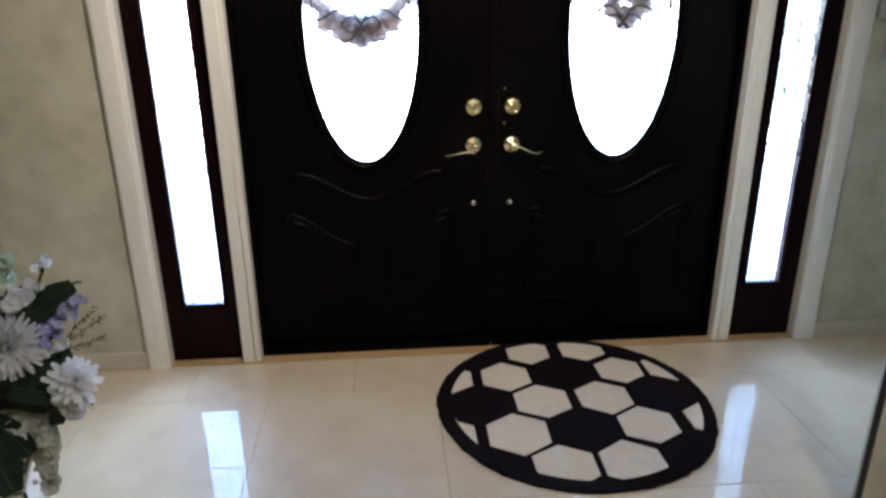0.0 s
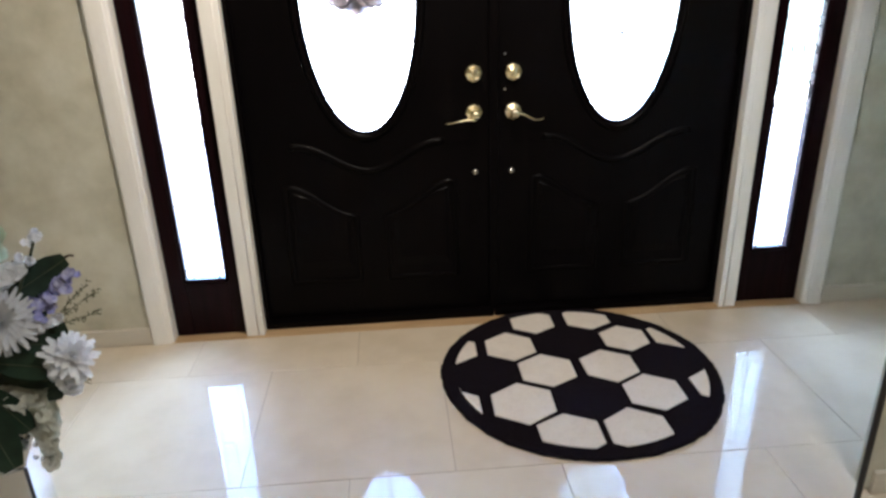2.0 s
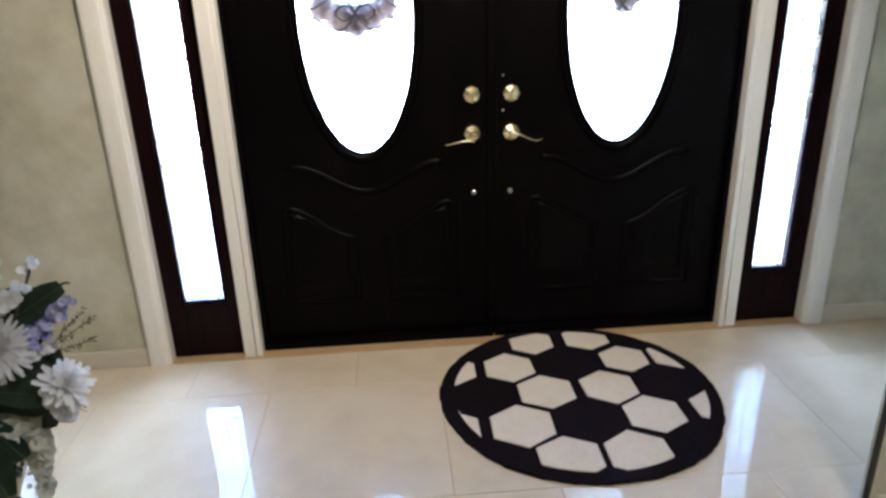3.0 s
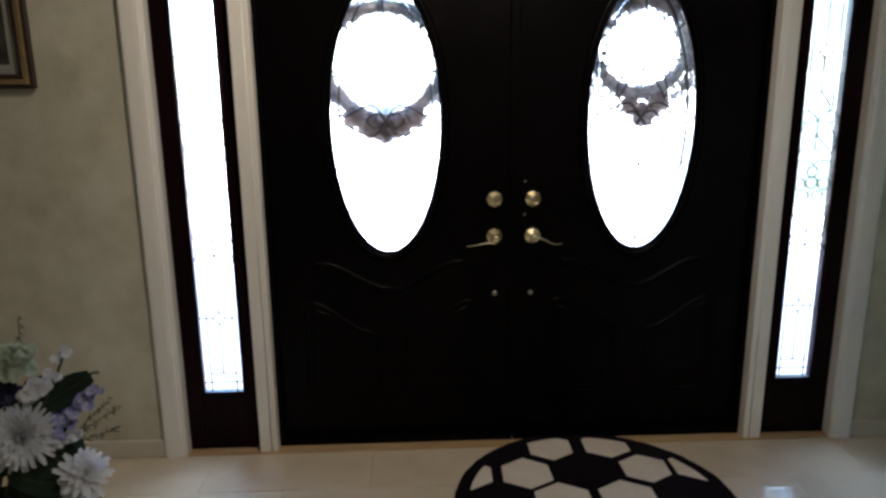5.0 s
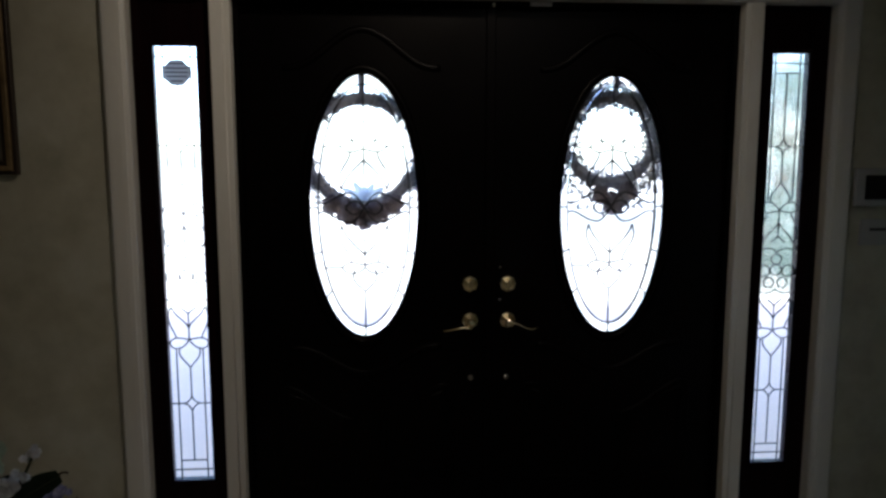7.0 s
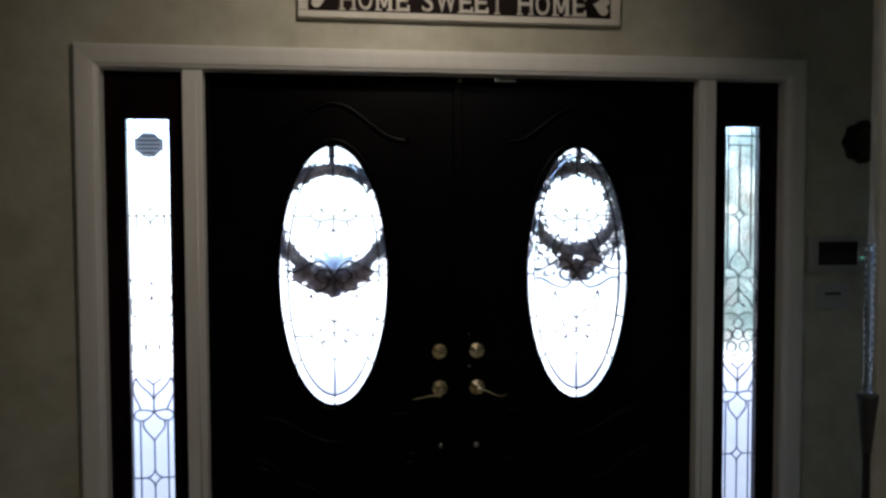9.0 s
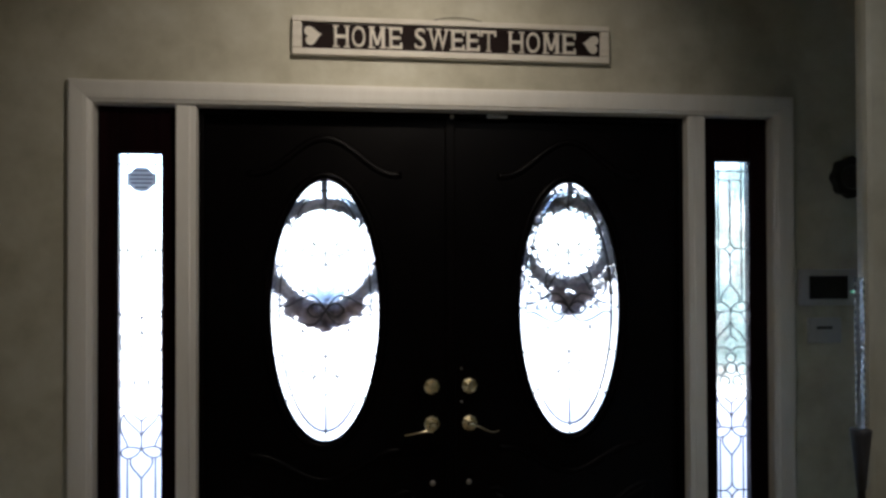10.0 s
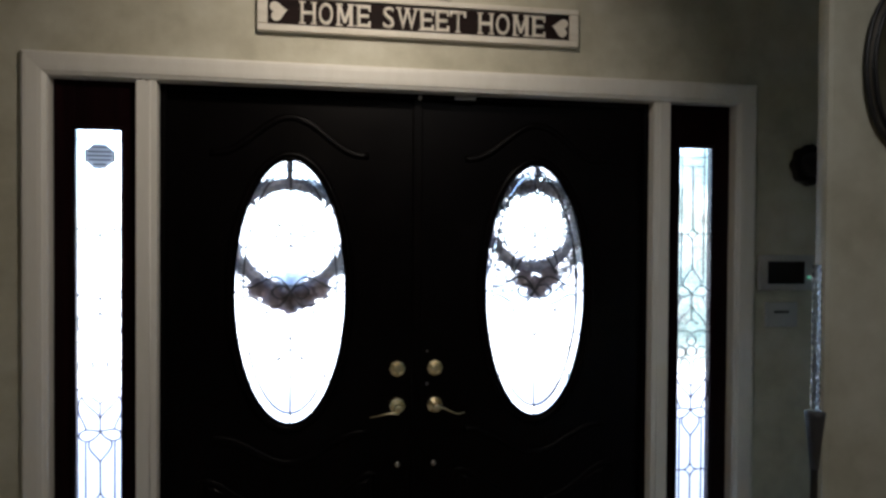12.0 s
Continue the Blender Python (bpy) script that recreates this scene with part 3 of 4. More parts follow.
def glyph(ch, x0, x1, z0, z1, y0, y1):
    """A letter of the built-in font, fitted to its place, with slab serifs at its stems; the M is cut from four strokes."""
    w, t, st = x1 - x0, 0.005, 0.011
    if ch == "M":
        own = box(x0 + 0.004, x0 + 0.013, y0, y1, z0, z1)
        box(x1 - 0.016, x1 - 0.004, y0 - 0.0002, y1, z0, z1, bm=own)
        c = (x0 + x1) / 2
        prism([(x0 + 0.004, z1), (x0 + 0.016, z1), (c + 0.004, z0 + 0.012), (c - 0.005, z0 + 0.012)], y0 - 0.0004, y1, own)
        prism([(x1 - 0.004, z1), (x1 - 0.016, z1), (c - 0.005, z0 + 0.012), (c + 0.004, z0 + 0.012)], y0 - 0.0006, y1, own)
        for c in (x0 + 0.011, x1 - 0.011):
            for za in (z0, z1 - t):
                box(c - 0.012, c + 0.012, y0 - 0.0008, y1 + 0.0004, za, za + t, bm=own)
        return own
    data = bpy.data.curves.new("glyph", "FONT")
    data.body, data.offset, data.extrude, data.resolution_u = ch, 0.008, 0.0, 4
    ob = new("glyph", data)
    me = bpy.data.meshes.new_from_object(ob)
    bpy.data.objects.remove(ob)
    own = bmesh.new()
    own.from_mesh(me)
    bpy.data.meshes.remove(me)
    xs = [v.co.x for v in own.verts]
    zs = [v.co.y for v in own.verts]
    ax, az = (x1 - x0) / (max(xs) - min(xs)), (z1 - z0) / (max(zs) - min(zs))
    mx, mz = min(xs), min(zs)
    for v in own.verts:
        v.co = Vector((x0 + (v.co.x - mx) * ax, y0, z0 + (v.co.y - mz) * az))
    r = bmesh.ops.extrude_face_region(own, geom=own.faces[:])
    bmesh.ops.translate(own, vec=(0, y1 - y0, 0), verts=[v for v in r["geom"] if isinstance(v, bmesh.types.BMVert)])
    feet = {"H": ((0.12, 0), (0.88, 0), (0.12, 1), (0.88, 1)),
            "E": ((0.10, 0), (0.10, 1)), "W": ((0.06, 1), (0.94, 1), (0.5, 1)), "T": ((0.5, 0),)}.get(ch, ())
    for f, up in feet:
        c = x0 + f * w
        za = z1 - t if up else z0
        box(c - st, c + st, y0 - 0.0004, y1 + 0.0004, za, za + t, bm=own)
    if ch in "ET":
        for side in ((1,) if ch == "E" else (0, 1)):
            c = x0 + side * w
            for up in ((0, 1) if ch == "E" else (1,)):
                za = z1 - 0.022 if up else z0
                box(c - 0.004, c + 0.004, y0 - 0.0004, y1 + 0.0004, za, za + 0.022, bm=own)
    return own


def build_sign():
    x0, x1, z0, z1 = -0.579, 0.592, 2.181, 2.320
    s = thing("wall_sign", (0.0, Y_W - 0.001, z0), "framed dark brown board lettered in cream HOME SWEET HOME", "sign")
    part("backboard", box(x0 + 0.02, x1 - 0.02, Y_W - 0.016, Y_W - 0.001, z0 + 0.015, z1 - 0.015, 0.001), SIGN_DARK, s)
    for a, b, c, d in ((x0, x1, z1 - 0.020, z1), (x0, x1, z0, z0 + 0.024), (x0, x0 + 0.034, z0 + 0.0245, z1 - 0.0205), (x1 - 0.034, x1, z0 + 0.0245, z1 - 0.0205)):
        part("frame_strip", box(a, b, Y_W - 0.030, Y_W - 0.001, c, d, 0.004), SIGN_CREAM, s, "whitewashed wood strip")
    ya, yb = Y_W - 0.0195, Y_W - 0.0155
    lz0, lz1 = 2.213, 2.292
    for word, a, b in (("HOME", -0.432, -0.190), ("SWEET", -0.141, 0.158), ("HOME", 0.210, 0.461)):
        widths = [{"H": 1.0, "O": 0.95, "M": 1.2, "E": 0.85, "S": 0.75, "W": 1.35, "T": 0.95}[c] for c in word]
        gap = 0.21
        unit = (b - a) / (sum(widths) + gap * (len(word) - 1))
        x = a
        for c, w in zip(word, widths):
            part("letter", glyph(c, x, x + w * unit, lz0, lz1, ya, yb), SIGN_CREAM, s)
            x += (w + gap) * unit
    part("heart", heart(-0.510, 2.253, 0.036, math.pi / 2 + 0.15, ya, yb), SIGN_CREAM, s)
    part("heart", heart(0.526, 2.253, 0.036, -math.pi / 2 - 0.15, ya, yb), SIGN_CREAM, s)
    part("hanging_wire", tube([(u, Y_W - 0.008, z1 - 0.004 + 0.023 * (1 - ((u - 0.02) / 0.12) ** 2)) for u in [-0.10 + 0.02 * i for i in range(13)]], 0.0014, 5), BLACK_IRON, s)


# ---- on the walls ----
def build_picture():
    x0, x1, z0, z1 = -2.125, -1.638, 1.382, 2.012
    p = thing("picture", (x1 - 0.25, Y_W - 0.001, z0), "framed dark print with grey mat in a brown and gilt frame", "picture")

    def border(inset, w, front, name, mat):
        a, b, c, d = x0 + inset, x1 - inset, z0 + inset, z1 - inset
        for q in (((a, c), (b, c), (b - w, c + w), (a + w, c + w)), ((a, d), (b, d), (b - w, d - w), (a + w, d - w)), ((a, c), (a, d), (a + w, d - w), (a + w, c + w)), ((b, c), (b, d), (b - w, d - w), (b - w, c + w))):
            bm = prism(q, Y_W - front, Y_W - 0.001)
            bmesh.ops.bevel(bm, geom=bm.edges[:], offset=0.002, segments=1, affect="EDGES")
            part(name, bm, mat, p)
    border(0.0, 0.013, 0.024, "outer_moulding", DARK_WOOD)
    border(0.013, 0.017, 0.034, "gilt_moulding", GOLD)
    border(0.030, 0.016, 0.026, "inner_moulding", DARK_WOOD)
    border(0.046, 0.032, 0.012, "mat_board", MAT)
    part("print", box(x0 + 0.078, x1 - 0.078, Y_W - 0.008, Y_W - 0.001, z0 + 0.078, z1 - 0.078), PRINT, p)


def build_keypad():
    k = thing("alarm_keypad", (1.465, Y_W - 0.001, 1.263), "pale wall-mounted alarm keypad with a black screen", "keypad")
    part("backplate", box(1.362, 1.594, Y_W - 0.010, Y_W - 0.001, 1.266, 1.398, 0.003), WHITE_PLASTIC, k)
    part("housing", box(1.357, 1.599, Y_W - 0.027, Y_W - 0.009, 1.261, 1.403, 0.006), WHITE_PLASTIC, k)
    part("screen", box(1.392, 1.553, Y_W - 0.030, Y_W - 0.025, 1.287, 1.377, 0.002), BLACK_PLASTIC, k, "blank black screen")
    part("indicator", box(1.566, 1.580, Y_W - 0.0295, Y_W - 0.025, 1.310, 1.317, 0.001), LED, k, "tiny green indicator light")
    s = thing("wall_plate", (1.467, Y_W - 0.001, 1.113), "pale blank wall plate with a slot below the keypad", "wall plate")
    part("plate", box(1.396, 1.537, Y_W - 0.012, Y_W - 0.001, 1.113, 1.213, 0.004), WHITE_PLASTIC, s)
    part("slot", box(1.432, 1.498, Y_W - 0.0135, Y_W - 0.010, 1.168, 1.179, 0.001), GREY_PLASTIC, s, "recessed slot")


def build_ornament():
    x, z = 1.577, 1.764
    o = thing("wall_ornament", (x, Y_W - 0.001, z), "black scalloped round metal ornament on the wall", "wall ornament")
    pts = [(x + (0.075 + 0.004 * math.cos(8 * t)) * math.cos(t), z + (0.079 + 0.004 * math.cos(8 * t)) * math.sin(t)) for t in [2 * math.pi * i / 64 for i in range(64)]]
    part("disc", prism(pts, Y_W - 0.030, Y_W - 0.001), BLACK_IRON, o)
    part("boss", lathe([(0.05, 0), (0.045, -0.012), (0.02, -0.02), (0.004, -0.022)], (x, Y_W - 0.029, z), "y", 24), BLACK_IRON, o, smooth=True)


def build_wall_mirror():
    xc, zc, a, b = 1.005, 1.873, 0.100, 0.190
    m = thing("wall_mirror", (xc, -1.1005, zc - b), "small oval mirror in a double black metal frame", "mirror")
    part("outer_ring", tube(ellipse(xc, zc, a, b, -1.112, 48), 0.006, 8, closed=True), BLACK_IRON, m, smooth=True)
    part("inner_ring", tube(ellipse(xc, zc, a - 0.024, b - 0.024, -1.112, 48), 0.005, 8, closed=True), BLACK_IRON, m, smooth=True)
    part("mount", prism([(x, z) for x, _, z in ellipse(xc, zc, a - 0.004, b - 0.004, 0, 48)], -1.108, -1.1005), STEEL, m)
    part("glass", prism([(x, z) for x, _, z in ellipse(xc, zc, a - 0.024, b - 0.024, 0, 48)], -1.111, -1.107), MIRROR, m)


def build_stand():
    x, y = 0.690, -1.232
    s = thing("floor_stand", (x, y, 0.0), "slim black floor stand topped by a twisted smoky clear rod", "floor stand")
    part("foot", lathe([(0.055, 0.0), (0.055, 0.006), (0.05, 0.010), (0.012, 0.016)], (x, y, 0), "z", 24), BLACK_IRON, s, smooth=True)
    part("shaft", lathe([(0.006, 0.001), (0.0075, 0.02), (0.0075, 0.97), (0.009, 0.975)], (x, y, 0), "z", 12), BLACK_IRON, s, smooth=True)
    part("collar", lathe([(0.009, 0.974), (0.014, 1.03), (0.020, 1.085), (0.021, 1.096), (0.016, 1.098)], (x, y, 0), "z", 16), GREY_PLASTIC, s, "tapered charcoal collar", smooth=True)
    bm = bmesh.new()
    rings = []
    for i in range(161):
        z = 1.098 + 0.312 * i / 160
        w = 0.75 * i
        rings.append([bm.verts.new((x + (0.0085 + 0.0016 * math.cos(3 * (2 * math.pi * k / 18) + w)) * math.cos(2 * math.pi * k / 18), y + (0.0085 + 0.0016 * math.cos(3 * (2 * math.pi * k / 18) + w)) * math.sin(2 * math.pi * k / 18), z)) for k in range(18)])
    for a, b in zip(rings, rings[1:]):
        for k in range(18):
            bm.faces.new((a[k], a[(k + 1) % 18], b[(k + 1) % 18], b[k]))
    bm.faces.new(rings[0])
    bm.faces.new(rings[-1])
    part("rod", bm, SMOKED, s, "smoky clear spiral rod", smooth=True)


def build_unseen_lamps():
    # fixtures out of view, added where the two warm ceiling lights hang
    for x, y, r, label in ((0.55, -2.3, 0.21, "unseen round flush ceiling lamp with brass rim, added for the hall light"), (-0.12, -1.15, 0.11, "unseen small round ceiling spotlight turned to the entrance wall")):
        l = thing("unseen_ceiling_lamp", (x, y, Z_C), label, "lamp", "ceiling lamps")
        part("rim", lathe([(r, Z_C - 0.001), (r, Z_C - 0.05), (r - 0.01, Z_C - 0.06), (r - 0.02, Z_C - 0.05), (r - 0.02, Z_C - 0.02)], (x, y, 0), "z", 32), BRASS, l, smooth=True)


build_decal()
build_sign()
build_unseen_lamps()
build_picture()
build_keypad()
build_ornament()
build_wall_mirror()
build_stand()


# ---- football rug ----
def clip(poly, centre, radius):
    """Cuts a polygon by a circle, in small steps along its rim."""
    c = Vector(centre)
    dense = []
    for i in range(len(poly)):
        p, q = Vector(poly[i]), Vector(poly[(i + 1) % len(poly)])
        dense += [p.lerp(q, k / 8) for k in range(8)]
    out = []
    for p in dense:
        d = p - c
        q = p if d.length <= radius else c + d.normalized() * radius
        if not out or (q - out[-1]).length > 0.0015:
            out.append(q)
    return out


def area(poly):
    return 0.5 * sum(p.x * q.y - q.x * p.y for p, q in zip(poly, poly[1:] + poly[:1]))


def build_rug():
    centre, radius = Vector((0.225, -0.440)), 0.477
    first = Vector((0.2360, -0.2547))
    a = Vector((0.1000, -0.1755))
    b = Vector((-0.1145, -0.1790))
    # hand-cut patches: sideways and lengthwise slip and size of those that stray from the lattice
    uneven = {(0, 2): (-0.010, -0.004, 1.10), (-1, 3): (-0.016, 0.004, 0.92), (2, -2): (-0.022, 0.002, 1.05), (3, -1): (0.010, 0.010, 0.95),
              (-1, 1): (-0.006, 0.0, 1.05), (0, 1): (-0.006, 0.0, 1.05), (1, 0): (0.0, 0.0, 1.05), (2, 1): (-0.004, -0.008, 1.02),
              (1, 2): (0.004, -0.004, 1.0), (-1, 0): (-0.004, -0.003, 1.03), (0, -1): (0.0, 0.0, 1.04), (2, 0): (-0.002, 0.0, 1.03)}
    rug = thing("round_rug", (centre.x, centre.y, 0.001), "round black and ivory football-patterned rug on the tiles", "rug")
    rnd = random.Random(4)
    prof = [(radius - 0.006, 0.001), (radius, 0.005), (radius - 0.002, 0.010), (radius - 0.010, 0.0125), (radius - 0.2, 0.0125)]
    bm = bmesh.new()
    rings = []
    n = 160
    jit = [rnd.uniform(-0.0025, 0.0025) for _ in range(n)]
    for r, h in prof:
        rings.append([bm.verts.new((centre.x + (r + jit[k] + 0.003 * math.sin(5 * 2 * math.pi * k / n)) * math.cos(2 * math.pi * k / n), centre.y + (r + jit[k] + 0.003 * math.sin(5 * 2 * math.pi * k / n)) * math.sin(2 * math.pi * k / n), h)) for k in range(n)])
    for p, q in zip(rings, rings[1:]):
        for k in range(n):
            bm.faces.new((p[k], p[(k + 1) % n], q[(k + 1) % n], q[k]))
    bm.faces.new(rings[0])
    bm.faces.new(rings[-1])
    part("base", bm, RUG_BLACK, rug)
    for i in range(-5, 6):
        for j in range(-5, 6):
            if (i - j) % 3 == 0:
                continue
            dx, dy, size = uneven.get((i, j), (0.0, 0.0, 1.0))
            c = first + a * i + b * j + Vector((dx, dy))
            hexa = [c + size * (0.0905 - 0.021 * c.y) * Vector((math.cos(math.pi * (k + 0.5) / 3), math.sin(math.pi * (k + 0.5) / 3))) * rnd.uniform(0.97, 1.03) for k in range(6)]
            if (c - centre).length > radius + 0.03:
                continue
            poly = clip(hexa, centre, radius - 0.048)
            if len(poly) < 4 or area(poly) < 0.0018:
                continue
            bm = bmesh.new()
            m = sum(poly, Vector((0, 0))) / len(poly)
            lo = [bm.verts.new((p.x, p.y, 0.0115)) for p in poly]
            mi = [bm.verts.new((p.x, p.y, 0.0145)) for p in poly]
            hi = [bm.verts.new((p.x + (m.x - p.x) * 0.05, p.y + (m.y - p.y) * 0.05, 0.0162)) for p in poly]
            for p, q in ((lo, mi), (mi, hi)):
                for k in range(len(poly)):
                    g = (k + 1) % len(poly)
                    bm.faces.new((p[k], p[g], q[g], q[k]))
            bm.faces.new(hi)
            bm.faces.new(lo)
            part("patch", bm, RUG_WHITE, rug)


build_rug()


# ---- flowers in a vase ----
def petal(bm, base, out, up, length, width, curl, cup=0.0):
    """A bent, rounded petal or leaf with thickness."""
    out, up = out.normalized(), up.normalized()
    side = out.cross(up).normalized()
    rows = []
    for i in range(6):
        t = i / 5
        w = width * (math.sin(math.pi * (0.10 + 0.80 * t)) ** 0.7) * 0.5
        c = base + out * length * t + up * curl * length * t * t
        rows.append([bm.verts.new(c + side * w * k + up * cup * w * k * k) for k in (-1, 0, 1)])
    for a, b in zip(rows, rows[1:]):
        for k in range(2):
            bm.faces.new((a[k], a[k + 1], b[k + 1], b[k]))


def mum(centre, facing, radius, rnd, petals=54, slim=0.23):
    bm = bmesh.new()
    f = Vector(facing).normalized()
    s = f.cross(Vector((0.1, 0.2, 1))).normalized()
    u = s.cross(f).normalized()
    c = Vector(centre)
    for i in range(petals):
        ring = i / petals
        a = i * 2.39996
        lift = 1.62 * (1 - ring) ** 1.25 - 0.15
        d = s * math.cos(a) + u * math.sin(a)
        out = d * math.cos(lift) + f * math.sin(lift)
        up = f * math.cos(lift) - d * math.sin(lift)
        ln = radius * (0.45 + 0.55 * ring ** 0.6) * rnd.uniform(0.88, 1.1)
        petal(bm, c + d * radius * 0.03, out, up, ln, radius * slim * rnd.uniform(0.85, 1.2), rnd.uniform(-0.16, 0.22), 0.35)
    return bm


def floret(bm, c, r, rnd):
    f = Vector((rnd.uniform(-0.5, 0.8), -1, rnd.uniform(-0.3, 0.8))).normalized()
    s = f.cross(Vector((0.1, 0.2, 1))).normalized()
    u = s.cross(f)
    first = rnd.uniform(0, 6.28)
    for i in range(5):
        a = first + 2 * math.pi * i / 5
        d = s * math.cos(a) + u * math.sin(a) + f * 0.35
        petal(bm, c, d, f, r, r * 1.05, -0.15, 0.25)


def spray(start, end, count, spread, r, rnd):
    bm = bmesh.new()
    a, b = Vector(start), Vector(end)
    for i in range(count):
        t = i / max(1, count - 1)
        w = spread * (1.0 - 0.65 * t)
        c = a.lerp(b, t) + Vector((rnd.uniform(-w, w), rnd.uniform(-w, w), rnd.uniform(-w, w)))
        floret(bm, c, r * rnd.uniform(0.8, 1.2), rnd)
    return bm


def build_flowers():
    rnd = random.Random(11)
    cx, cy, turn, half, h = -1.218, -1.269, radians(18), 0.080, 0.440
    vase = thing("vase", (cx, cy, 0.0), "tall square mirror-silver vase with dark edges on the tiles", "vase")

    def at(u, w, z):
        return (cx + u * math.cos(turn) - w * math.sin(turn), cy + u * math.sin(turn) + w * math.cos(turn), z)
    bm = box(-half, half, -half, half, 0.0, h, 0.004)
    bmesh.ops.delete(bm, geom=[f for f in bm.faces if f.normal.z > 0.95 and f.calc_area() > 0.01], context="FACES")
    box(-half + 0.008, half - 0.008, -half + 0.008, half - 0.008, 0.004, h - 0.03, bm=bm)
    bmesh.ops.transform(bm, matrix=Matrix.Translation((cx, cy, 0)) @ Matrix.Rotation(turn, 4, "Z"), verts=bm.verts)
    part("body", bm, SILVER, vase)
    for u, w in ((half, -half), (-half, -half), (-half, half)):
        part("edge_strip", tube([at(u, w, 0.002), at(u, w, h)], 0.0035, 8), BLACK_IRON, vase, smooth=True)
    knob = Vector(at(half + 0.0135, half - 0.01, 0.195))
    part("knob", lathe([(0.004, -0.012), (0.011, -0.008), (0.013, 0.0), (0.011, 0.008), (0.004, 0.012)], knob, "z", 14), BLACK_IRON, vase, "small black knob", smooth=True)

    f = thing("flower_arrangement", (cx, cy, 0.36), "silk bouquet of white chrysanthemums, lilac sprays and dark leaves", "flowers")
    heart_c = Vector((cx, cy, 0.42))

    def flower(name, bm, mat, tip, label):
        ob = part(name, bm, mat, f, label, smooth=True)
        mid = heart_c.lerp(Vector(tip), 0.55) + Vector((0, 0.02, 0.03))
        part("stem", tube(curve(heart_c, heart_c.lerp(mid, 0.6) + Vector((0, 0, 0.05)), mid, tip, 6), 0.0028, 5), STEM, f)
        return ob

    def white_mum(c, facing, r, n, slim):
        flower("chrysanthemum", mum(c, facing, r, rnd, n, slim), PETAL, c, "white silk chrysanthemum head")
    white_mum((-1.099, -1.290, 0.742), (0.18, -0.88, 0.30), 0.066, 120, 0.17)
    white_mum((-1.006, -1.268, 0.650), (0.62, -0.55, 0.58), 0.053, 44, 0.27)
    flower("hydrangea", spray((-1.128, -1.255, 0.872), (-1.090, -1.255, 0.890), 80, 0.027, 0.0135, rnd), PALE_GREEN, (-1.11, -1.25, 0.87), "pale green silk hydrangea")
    flower("white_sprig", spray((-1.034, -1.25, 0.884), (-1.018, -1.25, 0.890), 7, 0.013, 0.0095, rnd), PETAL, (-1.027, -1.25, 0.878), "sprig of white buds")
    flower("white_sprig", spray((-1.050, -1.26, 0.848), (-1.034, -1.26, 0.844), 6, 0.010, 0.0085, rnd), PETAL, (-1.045, -1.26, 0.840), "sprig of white buds")
    flower("white_blossom", spray((-1.082, -1.272, 0.818), (-1.058, -1.265, 0.832), 26, 0.015, 0.0145, rnd), PETAL, (-1.07, -1.265, 0.820), "crumpled bluish-white silk blossom")
    flower("navy_blossom", spray((-1.150, -1.262, 0.812), (-1.122, -1.258, 0.815), 26, 0.014, 0.018, rnd), NAVY, (-1.135, -1.26, 0.81), "navy blue silk blossom")
    flower("lilac_spray", spray((-1.062, -1.262, 0.735), (-0.972, -1.250, 0.815), 92, 0.020, 0.0080, rnd), LILAC, (-1.03, -1.255, 0.765), "lilac-blue silk spray")
    flower("white_sprig", spray((-1.060, -1.262, 0.716), (-1.012, -1.255, 0.728), 18, 0.009, 0.008, rnd), PETAL, (-1.04, -1.26, 0.722), "sprig of small white florets")
    flower("white_blossom", spray((-1.018, -1.272, 0.640), (-1.012, -1.270, 0.585), 44, 0.019, 0.016, rnd), PETAL, (-1.02, -1.27, 0.63), "drooping crumpled white silk blossom")
    flower("cream_blossom", spray((-1.135, -1.262, 0.560), (-1.085, -1.258, 0.560), 16, 0.022, 0.022, rnd), CREAM_PETAL, (-1.12, -1.26, 0.56), "faded cream silk blossom")
    flower("cream_blossom", spray((-1.085, -1.262, 0.545), (-1.100, -1.258, 0.405), 52, 0.018, 0.017, rnd), CREAM_PETAL, (-1.09, -1.26, 0.50), "drooping faded cream silk blossom")

    def leaf(base, tip, width, curl=0.0):
        bm = bmesh.new()
        a, b = Vector(base), Vector(tip)
        d = b - a
        side_ref = Vector((0.25, -1, 0.35))
        up = (side_ref - d.normalized() * side_ref.dot(d.normalized())).normalized()
        petal(bm, a, d, up, d.length, width, curl, 0.18)
        ob = part("leaf", bm, LEAF, f, smooth=True)
        part("midrib", tube([a + up * 0.002, a.lerp(b, 0.5) + up * (0.002 + 0.25 * curl * d.length), b + up * curl * d.length * 0.95], 0.0012, 4), STEM, ob)
    leaf((-1.092, -1.254, 0.775), (-0.984, -1.236, 0.838), 0.056, 0.05)
    part("leaf_tip", tube(curve((-0.992, -1.236, 0.836), (-0.984, -1.238, 0.843), (-0.976, -1.240, 0.846), (-0.969, -1.242, 0.844), 6), 0.0025, 6), BARK, f, "curled brown leaf tip")
    leaf((-1.172, -1.325, 0.615), (-1.113, -1.350, 0.468), 0.080, 0.06)
    leaf((-1.165, -1.290, 0.600), (-1.110, -1.280, 0.500), 0.060, 0.04)
    leaf((-1.135, -1.285, 0.655), (-1.018, -1.275, 0.628), 0.052, 0.04)
    leaf((-1.150, -1.270, 0.690), (-1.035, -1.250, 0.668), 0.075, 0.03)
    leaf((-1.140, -1.262, 0.622), (-1.030, -1.250, 0.600), 0.060, 0.03)
    leaf((-1.130, -1.25, 0.665), (-1.020, -1.225, 0.690), 0.060, 0.04)
